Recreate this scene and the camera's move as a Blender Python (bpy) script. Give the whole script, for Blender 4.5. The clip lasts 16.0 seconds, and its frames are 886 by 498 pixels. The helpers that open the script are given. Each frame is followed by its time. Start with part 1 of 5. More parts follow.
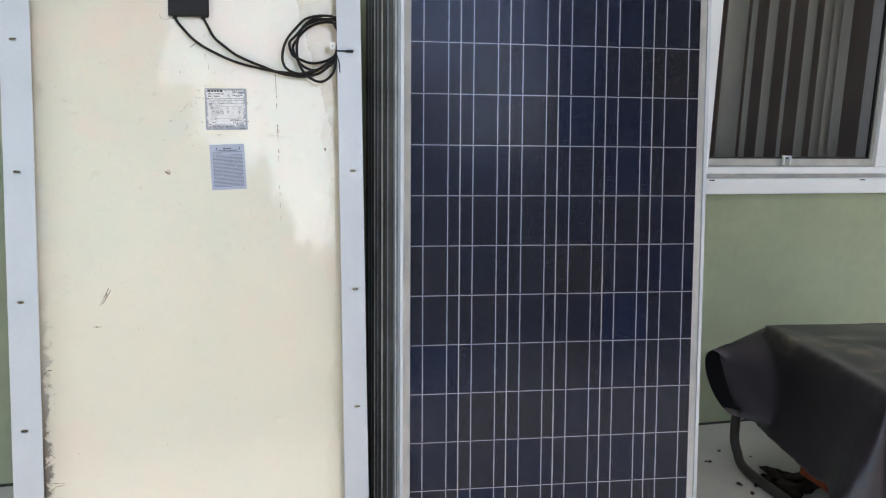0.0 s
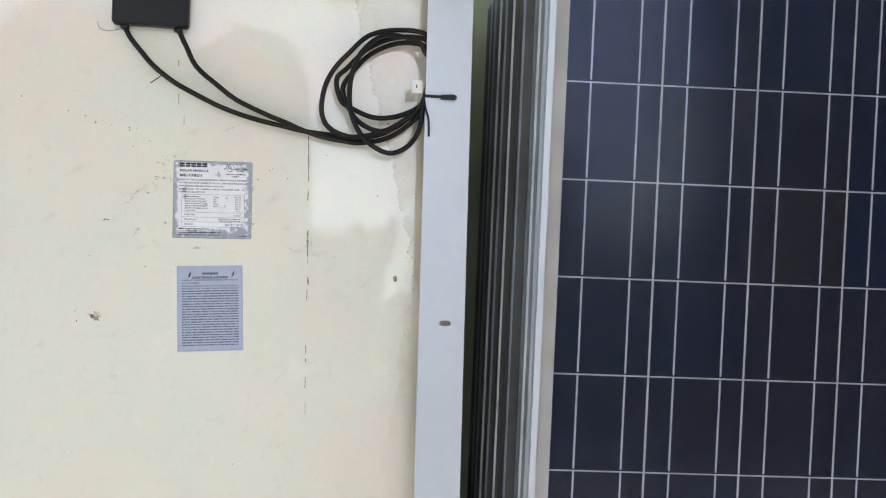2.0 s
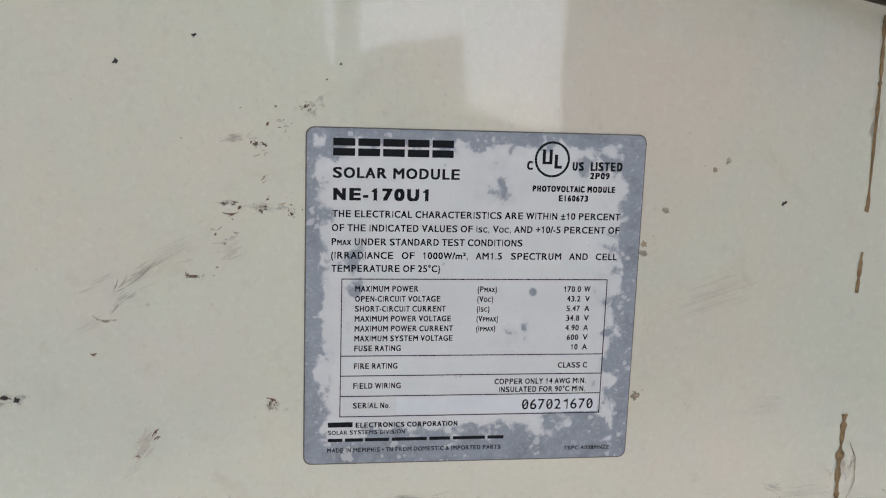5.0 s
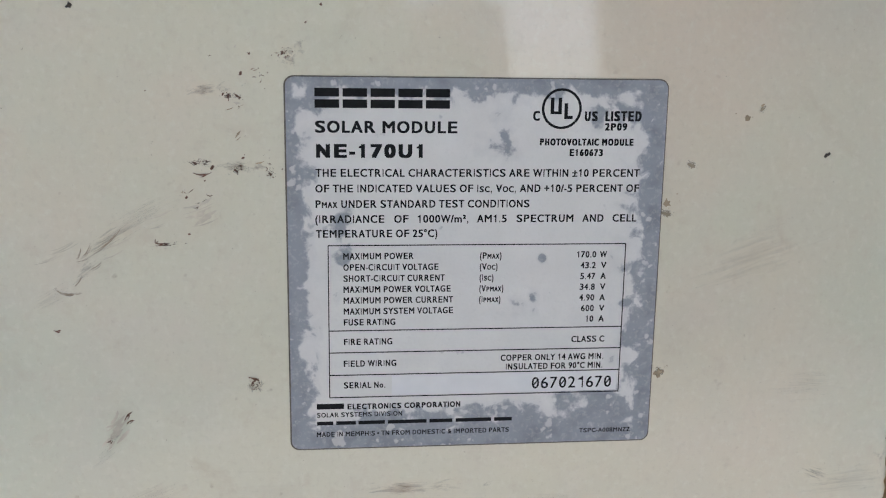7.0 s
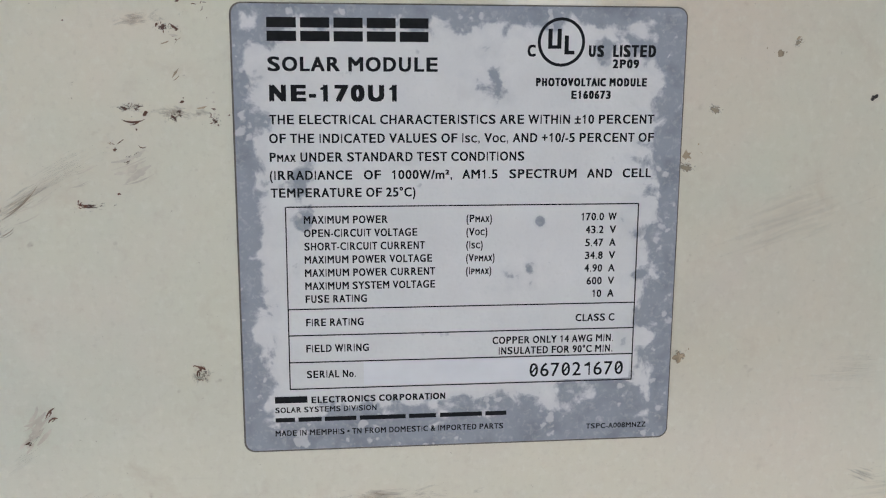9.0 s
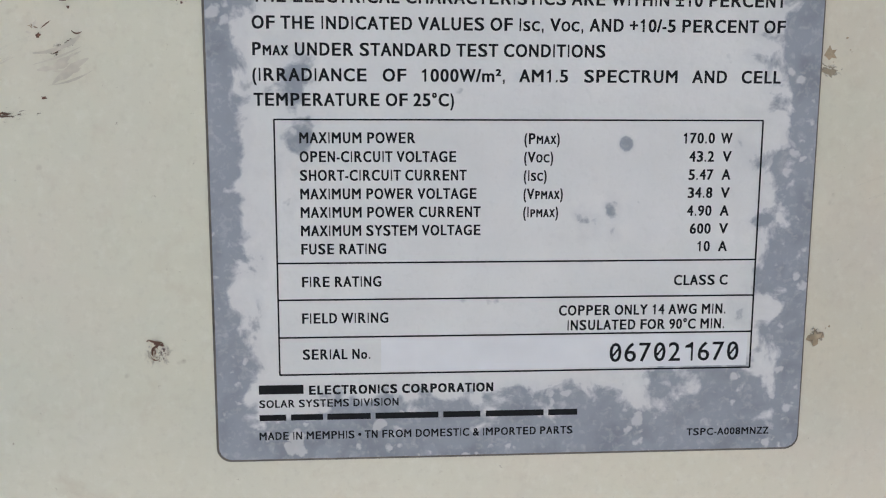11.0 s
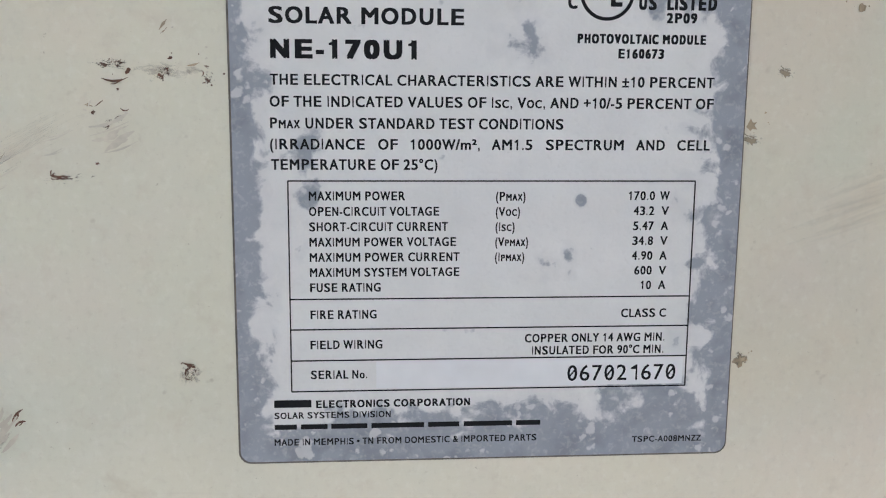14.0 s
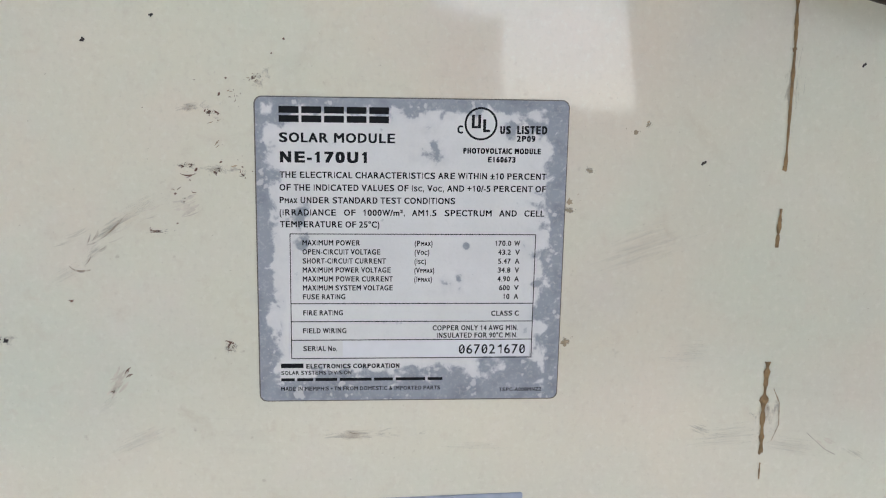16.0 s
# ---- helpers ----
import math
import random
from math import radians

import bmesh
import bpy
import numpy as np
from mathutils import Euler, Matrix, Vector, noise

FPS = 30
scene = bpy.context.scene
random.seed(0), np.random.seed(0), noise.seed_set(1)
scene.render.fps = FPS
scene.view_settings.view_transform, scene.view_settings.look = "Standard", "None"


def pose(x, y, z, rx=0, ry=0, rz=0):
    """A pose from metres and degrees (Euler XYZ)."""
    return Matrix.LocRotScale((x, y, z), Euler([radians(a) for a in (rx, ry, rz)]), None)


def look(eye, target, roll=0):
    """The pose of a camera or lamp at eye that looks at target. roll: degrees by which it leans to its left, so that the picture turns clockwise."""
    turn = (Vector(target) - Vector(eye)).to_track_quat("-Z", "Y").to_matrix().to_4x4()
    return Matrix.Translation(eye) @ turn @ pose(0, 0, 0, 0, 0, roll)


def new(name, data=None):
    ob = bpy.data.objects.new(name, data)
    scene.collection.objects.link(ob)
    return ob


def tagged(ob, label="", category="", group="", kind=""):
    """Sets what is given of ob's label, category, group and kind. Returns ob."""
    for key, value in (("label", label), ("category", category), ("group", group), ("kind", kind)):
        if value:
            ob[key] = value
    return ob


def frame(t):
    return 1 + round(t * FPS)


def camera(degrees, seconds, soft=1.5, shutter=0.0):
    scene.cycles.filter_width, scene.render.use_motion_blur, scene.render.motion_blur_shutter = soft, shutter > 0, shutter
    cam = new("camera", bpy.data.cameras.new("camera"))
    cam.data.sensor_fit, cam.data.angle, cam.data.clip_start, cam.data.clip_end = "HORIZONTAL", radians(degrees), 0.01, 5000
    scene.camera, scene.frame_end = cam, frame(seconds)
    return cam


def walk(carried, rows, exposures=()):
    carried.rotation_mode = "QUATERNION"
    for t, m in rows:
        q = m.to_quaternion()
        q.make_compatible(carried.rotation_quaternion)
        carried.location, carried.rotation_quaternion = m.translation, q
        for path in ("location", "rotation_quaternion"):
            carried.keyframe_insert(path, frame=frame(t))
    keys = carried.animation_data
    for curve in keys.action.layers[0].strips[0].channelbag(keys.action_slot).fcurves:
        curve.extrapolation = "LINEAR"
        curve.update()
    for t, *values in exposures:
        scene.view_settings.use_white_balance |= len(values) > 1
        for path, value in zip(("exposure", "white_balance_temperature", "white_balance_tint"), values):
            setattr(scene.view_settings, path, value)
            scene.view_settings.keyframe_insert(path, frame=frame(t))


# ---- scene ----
import itertools

LENS = 49.87
cam = camera(LENS, 16.0, soft=1.15)
PATH = [
    (0, 0.3273, -2.1463, 1.3978, -17.065, -11.808, 2.129),
    (0.5, 0.4565, -1.9213, 1.3884, -16.324, -11.081, 2.246),
    (1, 0.5996, -1.6408, 1.3842, -14.027, -9.406, 2.726),
    (1.2, 0.6385, -1.5229, 1.3778, -12.628, -8.655, 2.992),
    (1.5, 0.6034, -1.3229, 1.3847, -12.421, -8.437, 3.284),
    (2, 0.5859, -1.0268, 1.3701, -9.608, -8.341, 3.285),
    (2.5, 0.5412, -0.6821, 1.371, -6.257, -10.305, 3.228),
    (3, 0.5069, -0.3704, 1.3976, -3.045, -15.057, 2.902),
    (3.3, 0.4857, -0.2558, 1.3814, -3.307, -15.200, 2.839),
    (3.5, 0.4686, -0.198, 1.374, -4.662, -15.545, 3.208),
    (3.7, 0.4564, -0.1522, 1.3664, -6.140, -15.816, 3.468),
    (4, 0.4543, -0.1052, 1.3576, -6.509, -16.34, 3.716),
    (4.5, 0.4421, -0.055, 1.351, -9.396, -18.508, 4.522),
    (7, 0.4594, -0.0102, 1.3348, -6.594, -21.528, 2.863),
    (7.5, 0.46, -0.0041, 1.3348, -6.966, -22.352, 2.827),
    (8, 0.4637, 0.0022, 1.3325, -6.767, -22.614, 2.698),
    (8.5, 0.4645, 0.0108, 1.3255, -7.15, -22.133, 2.681),
    (9, 0.4678, 0.0211, 1.3098, -6.624, -20.626, 2.342),
    (9.5, 0.4679, 0.0387, 1.2994, -6.575, -21.026, 2.321),
    (10, 0.4713, 0.0537, 1.2871, -5.233, -19.852, 1.802),
    (12.5, 0.471, 0.0761, 1.2706, -4.46, -18.575, 1.99),
    (13, 0.4692, 0.0741, 1.2743, -4.867, -19.014, 1.893),
    (13.5, 0.469, 0.0639, 1.2823, -5.189, -19.41, 2.005),
    (14, 0.4707, 0.0446, 1.2932, -4.987, -19.501, 2.249),
    (14.5, 0.4677, 0.0233, 1.3028, -5.805, -20.052, 2.717),
    (15, 0.4638, 0.0029, 1.3154, -6.549, -20.983, 3.205),
    (15.5, 0.4714, -0.0279, 1.3263, -5.296, -20.073, 3.023),
    (16, 0.4794, -0.0647, 1.3529, -5.129, -21.582, 2.903),
]
walk(cam, [(t, pose(x, y, z, 90 + pitch, 0, yaw) @ pose(0, 0, 0, 0, 0, roll)) for t, x, y, z, yaw, pitch, roll in PATH],
     exposures=[(0, 2.01, 6880, 10), (1.5, 2.05, 6850, 10), (2.5, 1.78, 6850, 10), (3.5, 1.52, 6950, 10), (4.5, 1.40, 6850, 10), (7, 1.30, 6800, 10), (8.5, 1.30, 6800, 10), (9.5, 1.46, 6800, 10), (14, 1.47, 6800, 10), (15, 1.48, 6780, 10), (16, 1.57, 6780, 10)])

# ---- light: bright overcast day, from beyond the added patio cover ----
SUN_ELEVATION, SUN_AZIMUTH = 62, 160
world = bpy.data.worlds.new("sky")
scene.world = world
world.use_nodes = True
wn = world.node_tree.nodes
sky = wn.new("ShaderNodeTexSky")
sky.sky_type, sky.sun_disc = "NISHITA", False
sky.sun_elevation, sky.sun_rotation = radians(SUN_ELEVATION), radians(SUN_AZIMUTH)
sky.air_density, sky.dust_density = 1.0, 3.0
world.node_tree.links.new(sky.outputs[0], wn["Background"].inputs[0])
wn["Background"].inputs[1].default_value = 0.15
sun = new("sun", bpy.data.lights.new("sun", "SUN"))
sun.data.energy, sun.data.angle, sun.data.color = 0.5, radians(30), (1.0, 0.97, 0.93)
sun.matrix_world = look((0, 0, 0), (-0.35, 0.95, -1.9))

LEAN = 10.0                      # the panels lean back on the house wall
PA = pose(0, 0, 0, -LEAN, 0, 0)  # the plane of the back sheet that shows its back
PB = PA @ pose(1.317, -0.073, 0.786) @ pose(0, 0, 0, 0, 0, -6.67) @ pose(0, 0, 0, 3.02) @ pose(0, 0, 0, 0, 0.65, 0)
WALL_Y = 0.91
PITCH = 0.1275                   # of the cells


# ---- materials ----
def material(name, colour, rough=0.5, metal=0.0, spread=0.06, scale=8.0, bump=0.0, bump_scale=60.0, coat=0.0, specular=0.5):
    """A surface with soft large blotches, fine grain and fine relief."""
    m = bpy.data.materials.new(name)
    m.use_nodes = True
    n, l = m.node_tree.nodes, m.node_tree.links
    b = n["Principled BSDF"]
    b.inputs["Roughness"].default_value, b.inputs["Metallic"].default_value = rough, metal
    b.inputs["Coat Weight"].default_value, b.inputs["Specular IOR Level"].default_value = coat, specular
    co = n.new("ShaderNodeTexCoord")
    big, fine = n.new("ShaderNodeTexNoise"), n.new("ShaderNodeTexNoise")
    big.inputs["Scale"].default_value, big.inputs["Detail"].default_value = scale, 6
    fine.inputs["Scale"].default_value, fine.inputs["Detail"].default_value = bump_scale, 4
    for t in (big, fine):
        l.new(co.outputs["Object"], t.inputs["Vector"])
    add = n.new("ShaderNodeMath")
    add.operation = "ADD"
    half = n.new("ShaderNodeMath")
    half.operation, half.inputs[1].default_value = "MULTIPLY", 0.35
    l.new(fine.outputs["Fac"], half.inputs[0])
    l.new(big.outputs["Fac"], add.inputs[0])
    l.new(half.outputs[0], add.inputs[1])
    ramp = n.new("ShaderNodeMapRange")
    ramp.inputs["From Min"].default_value, ramp.inputs["From Max"].default_value = 0.4, 0.95
    ramp.inputs["To Min"].default_value, ramp.inputs["To Max"].default_value = 1 - spread, 1 + spread
    l.new(add.outputs[0], ramp.inputs["Value"])
    mul = n.new("ShaderNodeVectorMath")
    mul.operation = "SCALE"
    mul.inputs[0].default_value = colour
    l.new(ramp.outputs[0], mul.inputs["Scale"])
    l.new(mul.outputs[0], b.inputs["Base Color"])
    if bump:
        bp = n.new("ShaderNodeBump")
        bp.inputs["Strength"].default_value, bp.inputs["Distance"].default_value = bump, 0.002
        l.new(fine.outputs["Fac"], bp.inputs["Height"])
        l.new(bp.outputs[0], b.inputs["Normal"])
    return m


def mixed(m, colour, factor):
    """Lays colour over a material's own, where factor (a socket of its tree) is high."""
    n, l = m.node_tree.nodes, m.node_tree.links
    b = n["Principled BSDF"]
    mix = n.new("ShaderNodeMix")
    mix.data_type = "RGBA"
    old = b.inputs["Base Color"].links[0].from_socket
    l.new(old, mix.inputs[6])
    mix.inputs[7].default_value = (*colour, 1)
    l.new(factor, mix.inputs[0])
    l.new(mix.outputs[2], b.inputs["Base Color"])
    return m


def node(m, kind, **values):
    n = m.node_tree.nodes.new(kind)
    for key, value in values.items():
        n.inputs[key.replace("_", " ")].default_value = value
    return n


aluminium = material("anodised_aluminium", (0.53, 0.555, 0.58), 0.42, 0.55, 0.06, 5, 0.05, 90)
# two rail tones with the shade between stacked panels put into the colour
rail_shaded = material("shade_toned_rail_side", (0.11, 0.108, 0.10), 0.5, 0.3, 0.4, 6, 0.1, 70)
rail_half_shade = material("half_shade_blue_grey_rail_side", (0.27, 0.30, 0.34), 0.5, 0.3, 0.35, 6, 0.1, 70)
aluminium_edge = material("weathered_aluminium_edge", (0.72, 0.72, 0.69), 0.5, 0.2, 0.3, 12, 0.1, 70)
back_sheet = material("aged_back_sheet", (0.758, 0.722, 0.596), 0.16, 0, 0.03, 3.0, 0.02, 8, specular=0.85)
white_sheet = material("white_back_sheet", (0.80, 0.775, 0.73), 0.5, 0, 0.22, 12, 0.0, 60)
stucco = material("green_stucco", (0.36, 0.40, 0.27), 0.85, 0, 0.12, 3, 1.0, 28)
vinyl = material("white_vinyl", (0.80, 0.82, 0.84), 0.35, 0, 0.03, 6, 0, 60)
concrete = material("painted_concrete", (0.54, 0.52, 0.475), 0.7, 0, 0.15, 3, 0.3, 60)
black_plastic = material("black_plastic", (0.008, 0.0075, 0.009), 0.42, 0, 0.2, 20, 0.15, 200, specular=0.3)
cable_black = material("cable_rubber", (0.007, 0.006, 0.006), 0.42, 0, 0.3, 30, 0.1, 300, specular=0.24)
cover_black = material("black_vinyl_cover", (0.021, 0.016, 0.021), 0.36, 0, 0.3, 5, 0.12, 30, specular=0.55)
ink = material("black_ink", (0.018, 0.018, 0.02), 0.65, 0, 0.2, 900, 0, 60, specular=0.08)
cable_dust = cable_black.node_tree.nodes.new("ShaderNodeTexNoise")
cable_dust.inputs["Scale"].default_value, cable_dust.inputs["Detail"].default_value = 14.0, 6.0
cable_spread = cable_black.node_tree.nodes.new("ShaderNodeMapRange")
cable_spread.inputs["From Min"].default_value, cable_spread.inputs["From Max"].default_value, cable_spread.inputs["To Max"].default_value = 0.48, 0.72, 0.55
cable_black.node_tree.links.new(cable_black.node_tree.nodes["Texture Coordinate"].outputs["Object"], cable_dust.inputs["Vector"])
cable_black.node_tree.links.new(cable_dust.outputs["Fac"], cable_spread.inputs["Value"])
mixed(cable_black, (0.055, 0.034, 0.022), cable_spread.outputs[0])
busbar = material("tinned_busbar", (0.72, 0.73, 0.75), 0.4, 0.2, 0.06, 40, 0, 60)
roof_white = material("white_painted_boards", (0.72, 0.73, 0.72), 0.6, 0, 0.05, 3, 0.1, 40)
# tones of the added walls, chosen for what sheet and glass reflect
reflect_pale = material("pale_green_reflect_wall", (0.74, 0.78, 0.68), 0.8, 0, 0.15, 2, 0.2, 20)
reflect_dark = material("dark_reflect_wall", (0.20, 0.195, 0.185), 0.8, 0, 0.3, 2, 0.2, 20)
reflect_plain = material("plain_reflect_wall", (0.46, 0.48, 0.46), 0.8, 0, 0.2, 2, 0.2, 20)


# ---- helpers of this scene ----
def part(name, bm, mat, parent=None, label="", at=None, smooth=False, bevel=0.0):
    if bevel:
        bmesh.ops.bevel(bm, geom=[e for e in bm.edges if e.calc_face_angle(0) > 0.5], offset=bevel, segments=2, affect="EDGES", profile=0.5)
    me = bpy.data.meshes.new(name)
    bm.to_mesh(me)
    bm.free()
    me.materials.append(mat)
    if smooth:
        for f in me.polygons:
            f.use_smooth = True
    ob = new(name, me)
    ob.parent = parent
    if at is not None:
        ob.matrix_local = at
    if label:
        ob["label"] = label
    return ob


def box(bm, x0, x1, y0, y1, z0, z1, m=None):
    made = bmesh.ops.create_cube(bm, size=1.0)["verts"]
    for v in made:
        v.co = ((v.co.x + 0.5) * (x1 - x0) + x0, (v.co.y + 0.5) * (y1 - y0) + y0, (v.co.z + 0.5) * (z1 - z0) + z0)
        if m is not None:
            v.co = m @ v.co
    return bm


def boxes(*rows):
    bm = bmesh.new()
    for r in rows:
        box(bm, *r)
    return bm


def thing(name, label, category, at=None, group="", kind=""):
    ob = tagged(new(name), label, category, group, kind)
    ob.empty_display_size = 0.05
    if at is not None:
        ob.matrix_world = at
    return ob


def tube(bm, points, radius, sides=8, closed=False):
    """A round tube along a smooth line through the points."""
    pts = [Vector(p) for p in points]
    line = []
    n = len(pts)
    for i in range(n if closed else n - 1):
        a, b = pts[i], pts[(i + 1) % n]
        p0 = pts[i - 1] if closed or i else a + (a - b)
        p3 = pts[(i + 2) % n] if closed or i + 2 < n else b + (b - a)
        for k in range(6):
            t = k / 6
            line.append(0.5 * (2 * a + (b - p0) * t + (2 * p0 - 5 * a + 4 * b - p3) * t * t + (3 * a - p0 - 3 * b + p3) * t ** 3))
    if not closed:
        line.append(pts[-1])
    rings, side = [], None
    for i, p in enumerate(line):
        d = (line[(i + 1) % len(line)] - line[i - 1]) if closed or 0 < i < len(line) - 1 else (line[min(i + 1, len(line) - 1)] - line[max(i - 1, 0)])
        d.normalize()
        if side is None:
            side = d.orthogonal().normalized()
        side = (side - d * side.dot(d)).normalized()
        other = d.cross(side)
        rings.append([bm.verts.new(p + radius * (math.cos(2 * math.pi * k / sides) * side + math.sin(2 * math.pi * k / sides) * other)) for k in range(sides)])
    m = len(rings)
    for i in range(m if closed else m - 1):
        a, b = rings[i], rings[(i + 1) % m]
        for k in range(sides):
            bm.faces.new((a[k], a[(k + 1) % sides], b[(k + 1) % sides], b[k]))
    if not closed:
        bm.faces.new(rings[0][::-1])
        bm.faces.new(rings[-1])
    return bm


def rim(x0, x1, z0, z1, y0, y1, w, wz=None):
    """Four bars round a rectangle, butted at the corners: left, right, bottom, top."""
    wz = w if wz is None else wz
    return [(x0, x0 + w, y0, y1, z0, z1), (x1 - w, x1, y0, y1, z0, z1), (x0 + w, x1 - w, y0, y1, z0, z0 + wz), (x0 + w, x1 - w, y0, y1, z1 - wz, z1)]


# ---- ground, house wall, added patio cover and outer walls ----
ground = tagged(part("ground", boxes((-60, 60, -60, 60, -0.3, 0.0)), concrete), "pale worn concrete patio slab with scattered dirt", "ground", kind="structure")
WX0, WX1, WZ0, WZ1 = 2.13, 3.78, 0.915, 2.1
wall = tagged(part("wall_house", boxes((-4, WX0, WALL_Y, WALL_Y + 0.2, 0, 3.05), (WX1, 6.5, WALL_Y, WALL_Y + 0.2, 0, 3.05),
                                       (WX0, WX1, WALL_Y, WALL_Y + 0.2, 0, WZ0), (WX0, WX1, WALL_Y, WALL_Y + 0.2, WZ1, 3.05)), stucco),
              "sage green painted stucco house wall", "wall", kind="structure")
# unseen cover guessed from reflections; height and edge are set to shape light
roof = tagged(part("ceiling", boxes((-4, 6.5, -2.75, WALL_Y + 0.2, 3.05, 3.15)), roof_white), "unseen white patio cover, added over the slab to shape the light", "ceiling", kind="structure")
# unseen walls added behind the viewpoint; heights and gap shape the reflections
for name, rows_, mat, label in (("wall_boundary", ((-12, 0.75, -8.2, -8.0, 0, 5.0),), reflect_pale, "unseen pale green plain wall, added for reflections"),
                                ("wall_gap", ((0.75, 1.6, -8.2, -8.0, 0, 3.1), (1.6, 2.7, -8.2, -8.0, 0, 2.2)), reflect_plain, "unseen low grey plain wall, added to let sky into the reflections"),
                                ("wall_far", ((2.7, 6.0, -8.2, -8.0, 0, 5.4),), reflect_dark, "unseen dark grey plain wall, added to darken reflections")):
    tagged(part(name, boxes(*rows_), mat), label, "wall", kind="structure")
# another unseen wall, added so the window glass reflects dark brown
reflect_brown = tagged(part("wall_reflect_brown", boxes((6.0, 20, -8.2, -8.0, 0, 6.0)), material("brown_reflect_wall", (0.30, 0.23, 0.18), 0.8, 0, 0.4, 2, 0.2, 20)), "unseen dark brown wall, added for the window's reflection", "wall", kind="structure")
room = tagged(part("wall_room", boxes((1.6, 4.4, 3.0, 3.1, 0, 2.6), (1.5, 1.6, WALL_Y + 0.2, 3.1, 0, 2.6), (4.4, 4.5, WALL_Y + 0.2, 3.1, 0, 2.6),
                                      (1.6, 4.4, WALL_Y + 0.2, 3.0, -0.05, 0.0), (1.6, 4.4, WALL_Y + 0.2, 3.0, 2.6, 2.65)), material("dim_room_paint", (0.42, 0.33, 0.25), 0.8, 0, 0.1, 2)),
              "dim brown walls of the room behind the window", "wall", kind="structure")

joint = tagged(part("trim_joint", boxes((-4, 6.5, WALL_Y - 0.005, WALL_Y + 0.01, -0.01, 0.008)), material("dark_joint_dirt", (0.05, 0.05, 0.04), 0.9, 0, 0.5, 30)), "dark dirty joint along the foot of the wall", "trim", kind="structure")

# ---- window ----
glass = bpy.data.materials.new("clear_glass")
glass.use_nodes = True
gb = glass.node_tree.nodes["Principled BSDF"]
gb.inputs["Transmission Weight"].default_value, gb.inputs["Roughness"].default_value, gb.inputs["IOR"].default_value = 1.0, 0.0, 1.45
sash_grey = material("grey_sash_metal", (0.42, 0.42, 0.40), 0.5, 0.3, 0.15, 20)
rubber = material("dark_gasket", (0.03, 0.03, 0.03), 0.6)

window = thing("window_1", "white vinyl sliding window with half-open vertical blinds behind", "window", kind="structure")
WY = WALL_Y - 0.035
part("window_sill", boxes((WX0 - 0.02, WX1 + 0.02, WY, WALL_Y + 0.1, WZ0, 0.973)), vinyl, window, bevel=0.004)
part("track", boxes((WX0, WX1, WY + 0.02, WALL_Y + 0.1, 0.973, 0.990)), sash_grey, window, "grey grooved sliding track")
part("window_frame", boxes((WX0 + 0.09, WX1 - 0.07, WY + 0.004, WALL_Y + 0.1, 0.990, 1.016), (WX0 - 0.02, WX0 + 0.12, WY, WALL_Y + 0.1, 0.99, WZ1),
                           (WX1 - 0.07, WX1 + 0.02, WY, WALL_Y + 0.1, 0.99, WZ1), (WX0 + 0.12, WX1 - 0.07, WY, WALL_Y + 0.1, WZ1 - 0.06, WZ1)), vinyl, window, bevel=0.003)
part("mullion", boxes((2.985, 3.035, WY + 0.006, WALL_Y + 0.09, 1.016, WZ1 - 0.06)), vinyl, window, bevel=0.003)
for x0, x1 in ((2.25, 2.985), (3.035, 3.71)):
    sash = part("sash", boxes(*rim(x0, x1, 1.018, WZ1 - 0.06, WY + 0.025, WY + 0.05, 0.012, 0.026)), sash_grey, window, "thin grey sash rails")
    part("gasket", boxes(*rim(x0 + 0.012, x1 - 0.012, 1.044, WZ1 - 0.086, WY + 0.03, WY + 0.047, 0.005)), rubber, sash)
    pane = part("pane", boxes((x0 + 0.014, x1 - 0.014, WY + 0.036, WY + 0.041, 1.046, WZ1 - 0.088)), glass, sash)
    pane.visible_shadow = False
for x in (2.27, 2.93):
    part("weep_slot", boxes((x - 0.011, x + 0.011, WY - 0.001, WY + 0.004, 0.9655, 0.9695)), rubber, window)
latch = boxes((2.576, 2.581, WY + 0.012, WY + 0.024, 1.024, 1.052), (2.604, 2.609, WY + 0.012, WY + 0.024, 1.024, 1.052), (2.576, 2.609, WY + 0.012, WY + 0.024, 1.052, 1.057))
part("latch", latch, vinyl, window, "small white pull latch")

slat_cloth = material("blind_fabric", (0.80, 0.80, 0.72), 0.7, 0, 0.05, 4)
blind = thing("vertical_blind", "half-open pale grey vertical blind hanging inside the window", "blind")
part("head_rail", boxes((2.2, 3.75, WALL_Y + 0.15, WALL_Y + 0.19, 2.06, 2.10)), vinyl, blind)
for x, w, turn in ((2.445, 0.089, -2), (2.518, 0.089, 42), (2.6, 0.089, 33), (2.684, 0.089, 45), (2.774, 0.089, 31), (2.85, 0.089, 28), (2.904, 0.089, 19), (2.938, 0.089, 27), (3.12, 0.089, 36), (3.25, 0.089, 32), (3.38, 0.089, 36), (3.51, 0.089, 32), (3.64, 0.089, 34)):
    bm = bmesh.new()
    steps = 6
    rows_ = []
    for k in range(steps + 1):
        u = k / steps - 0.5
        rows_.append([bm.verts.new((u * w, 0.008 * (1 - 4 * u * u), z)) for z in (1.0, 2.06)])
    for a, b in zip(rows_, rows_[1:]):
        bm.faces.new((a[0], b[0], b[1], a[1]))
    bmesh.ops.solidify(bm, geom=bm.faces[:], thickness=0.0015)
    part("slat", bm, slat_cloth, blind, at=pose(x, WALL_Y + 0.17, 0, 0, 0, turn))

# ---- solar panels ----
W, H, D = 0.816, 1.575, 0.046


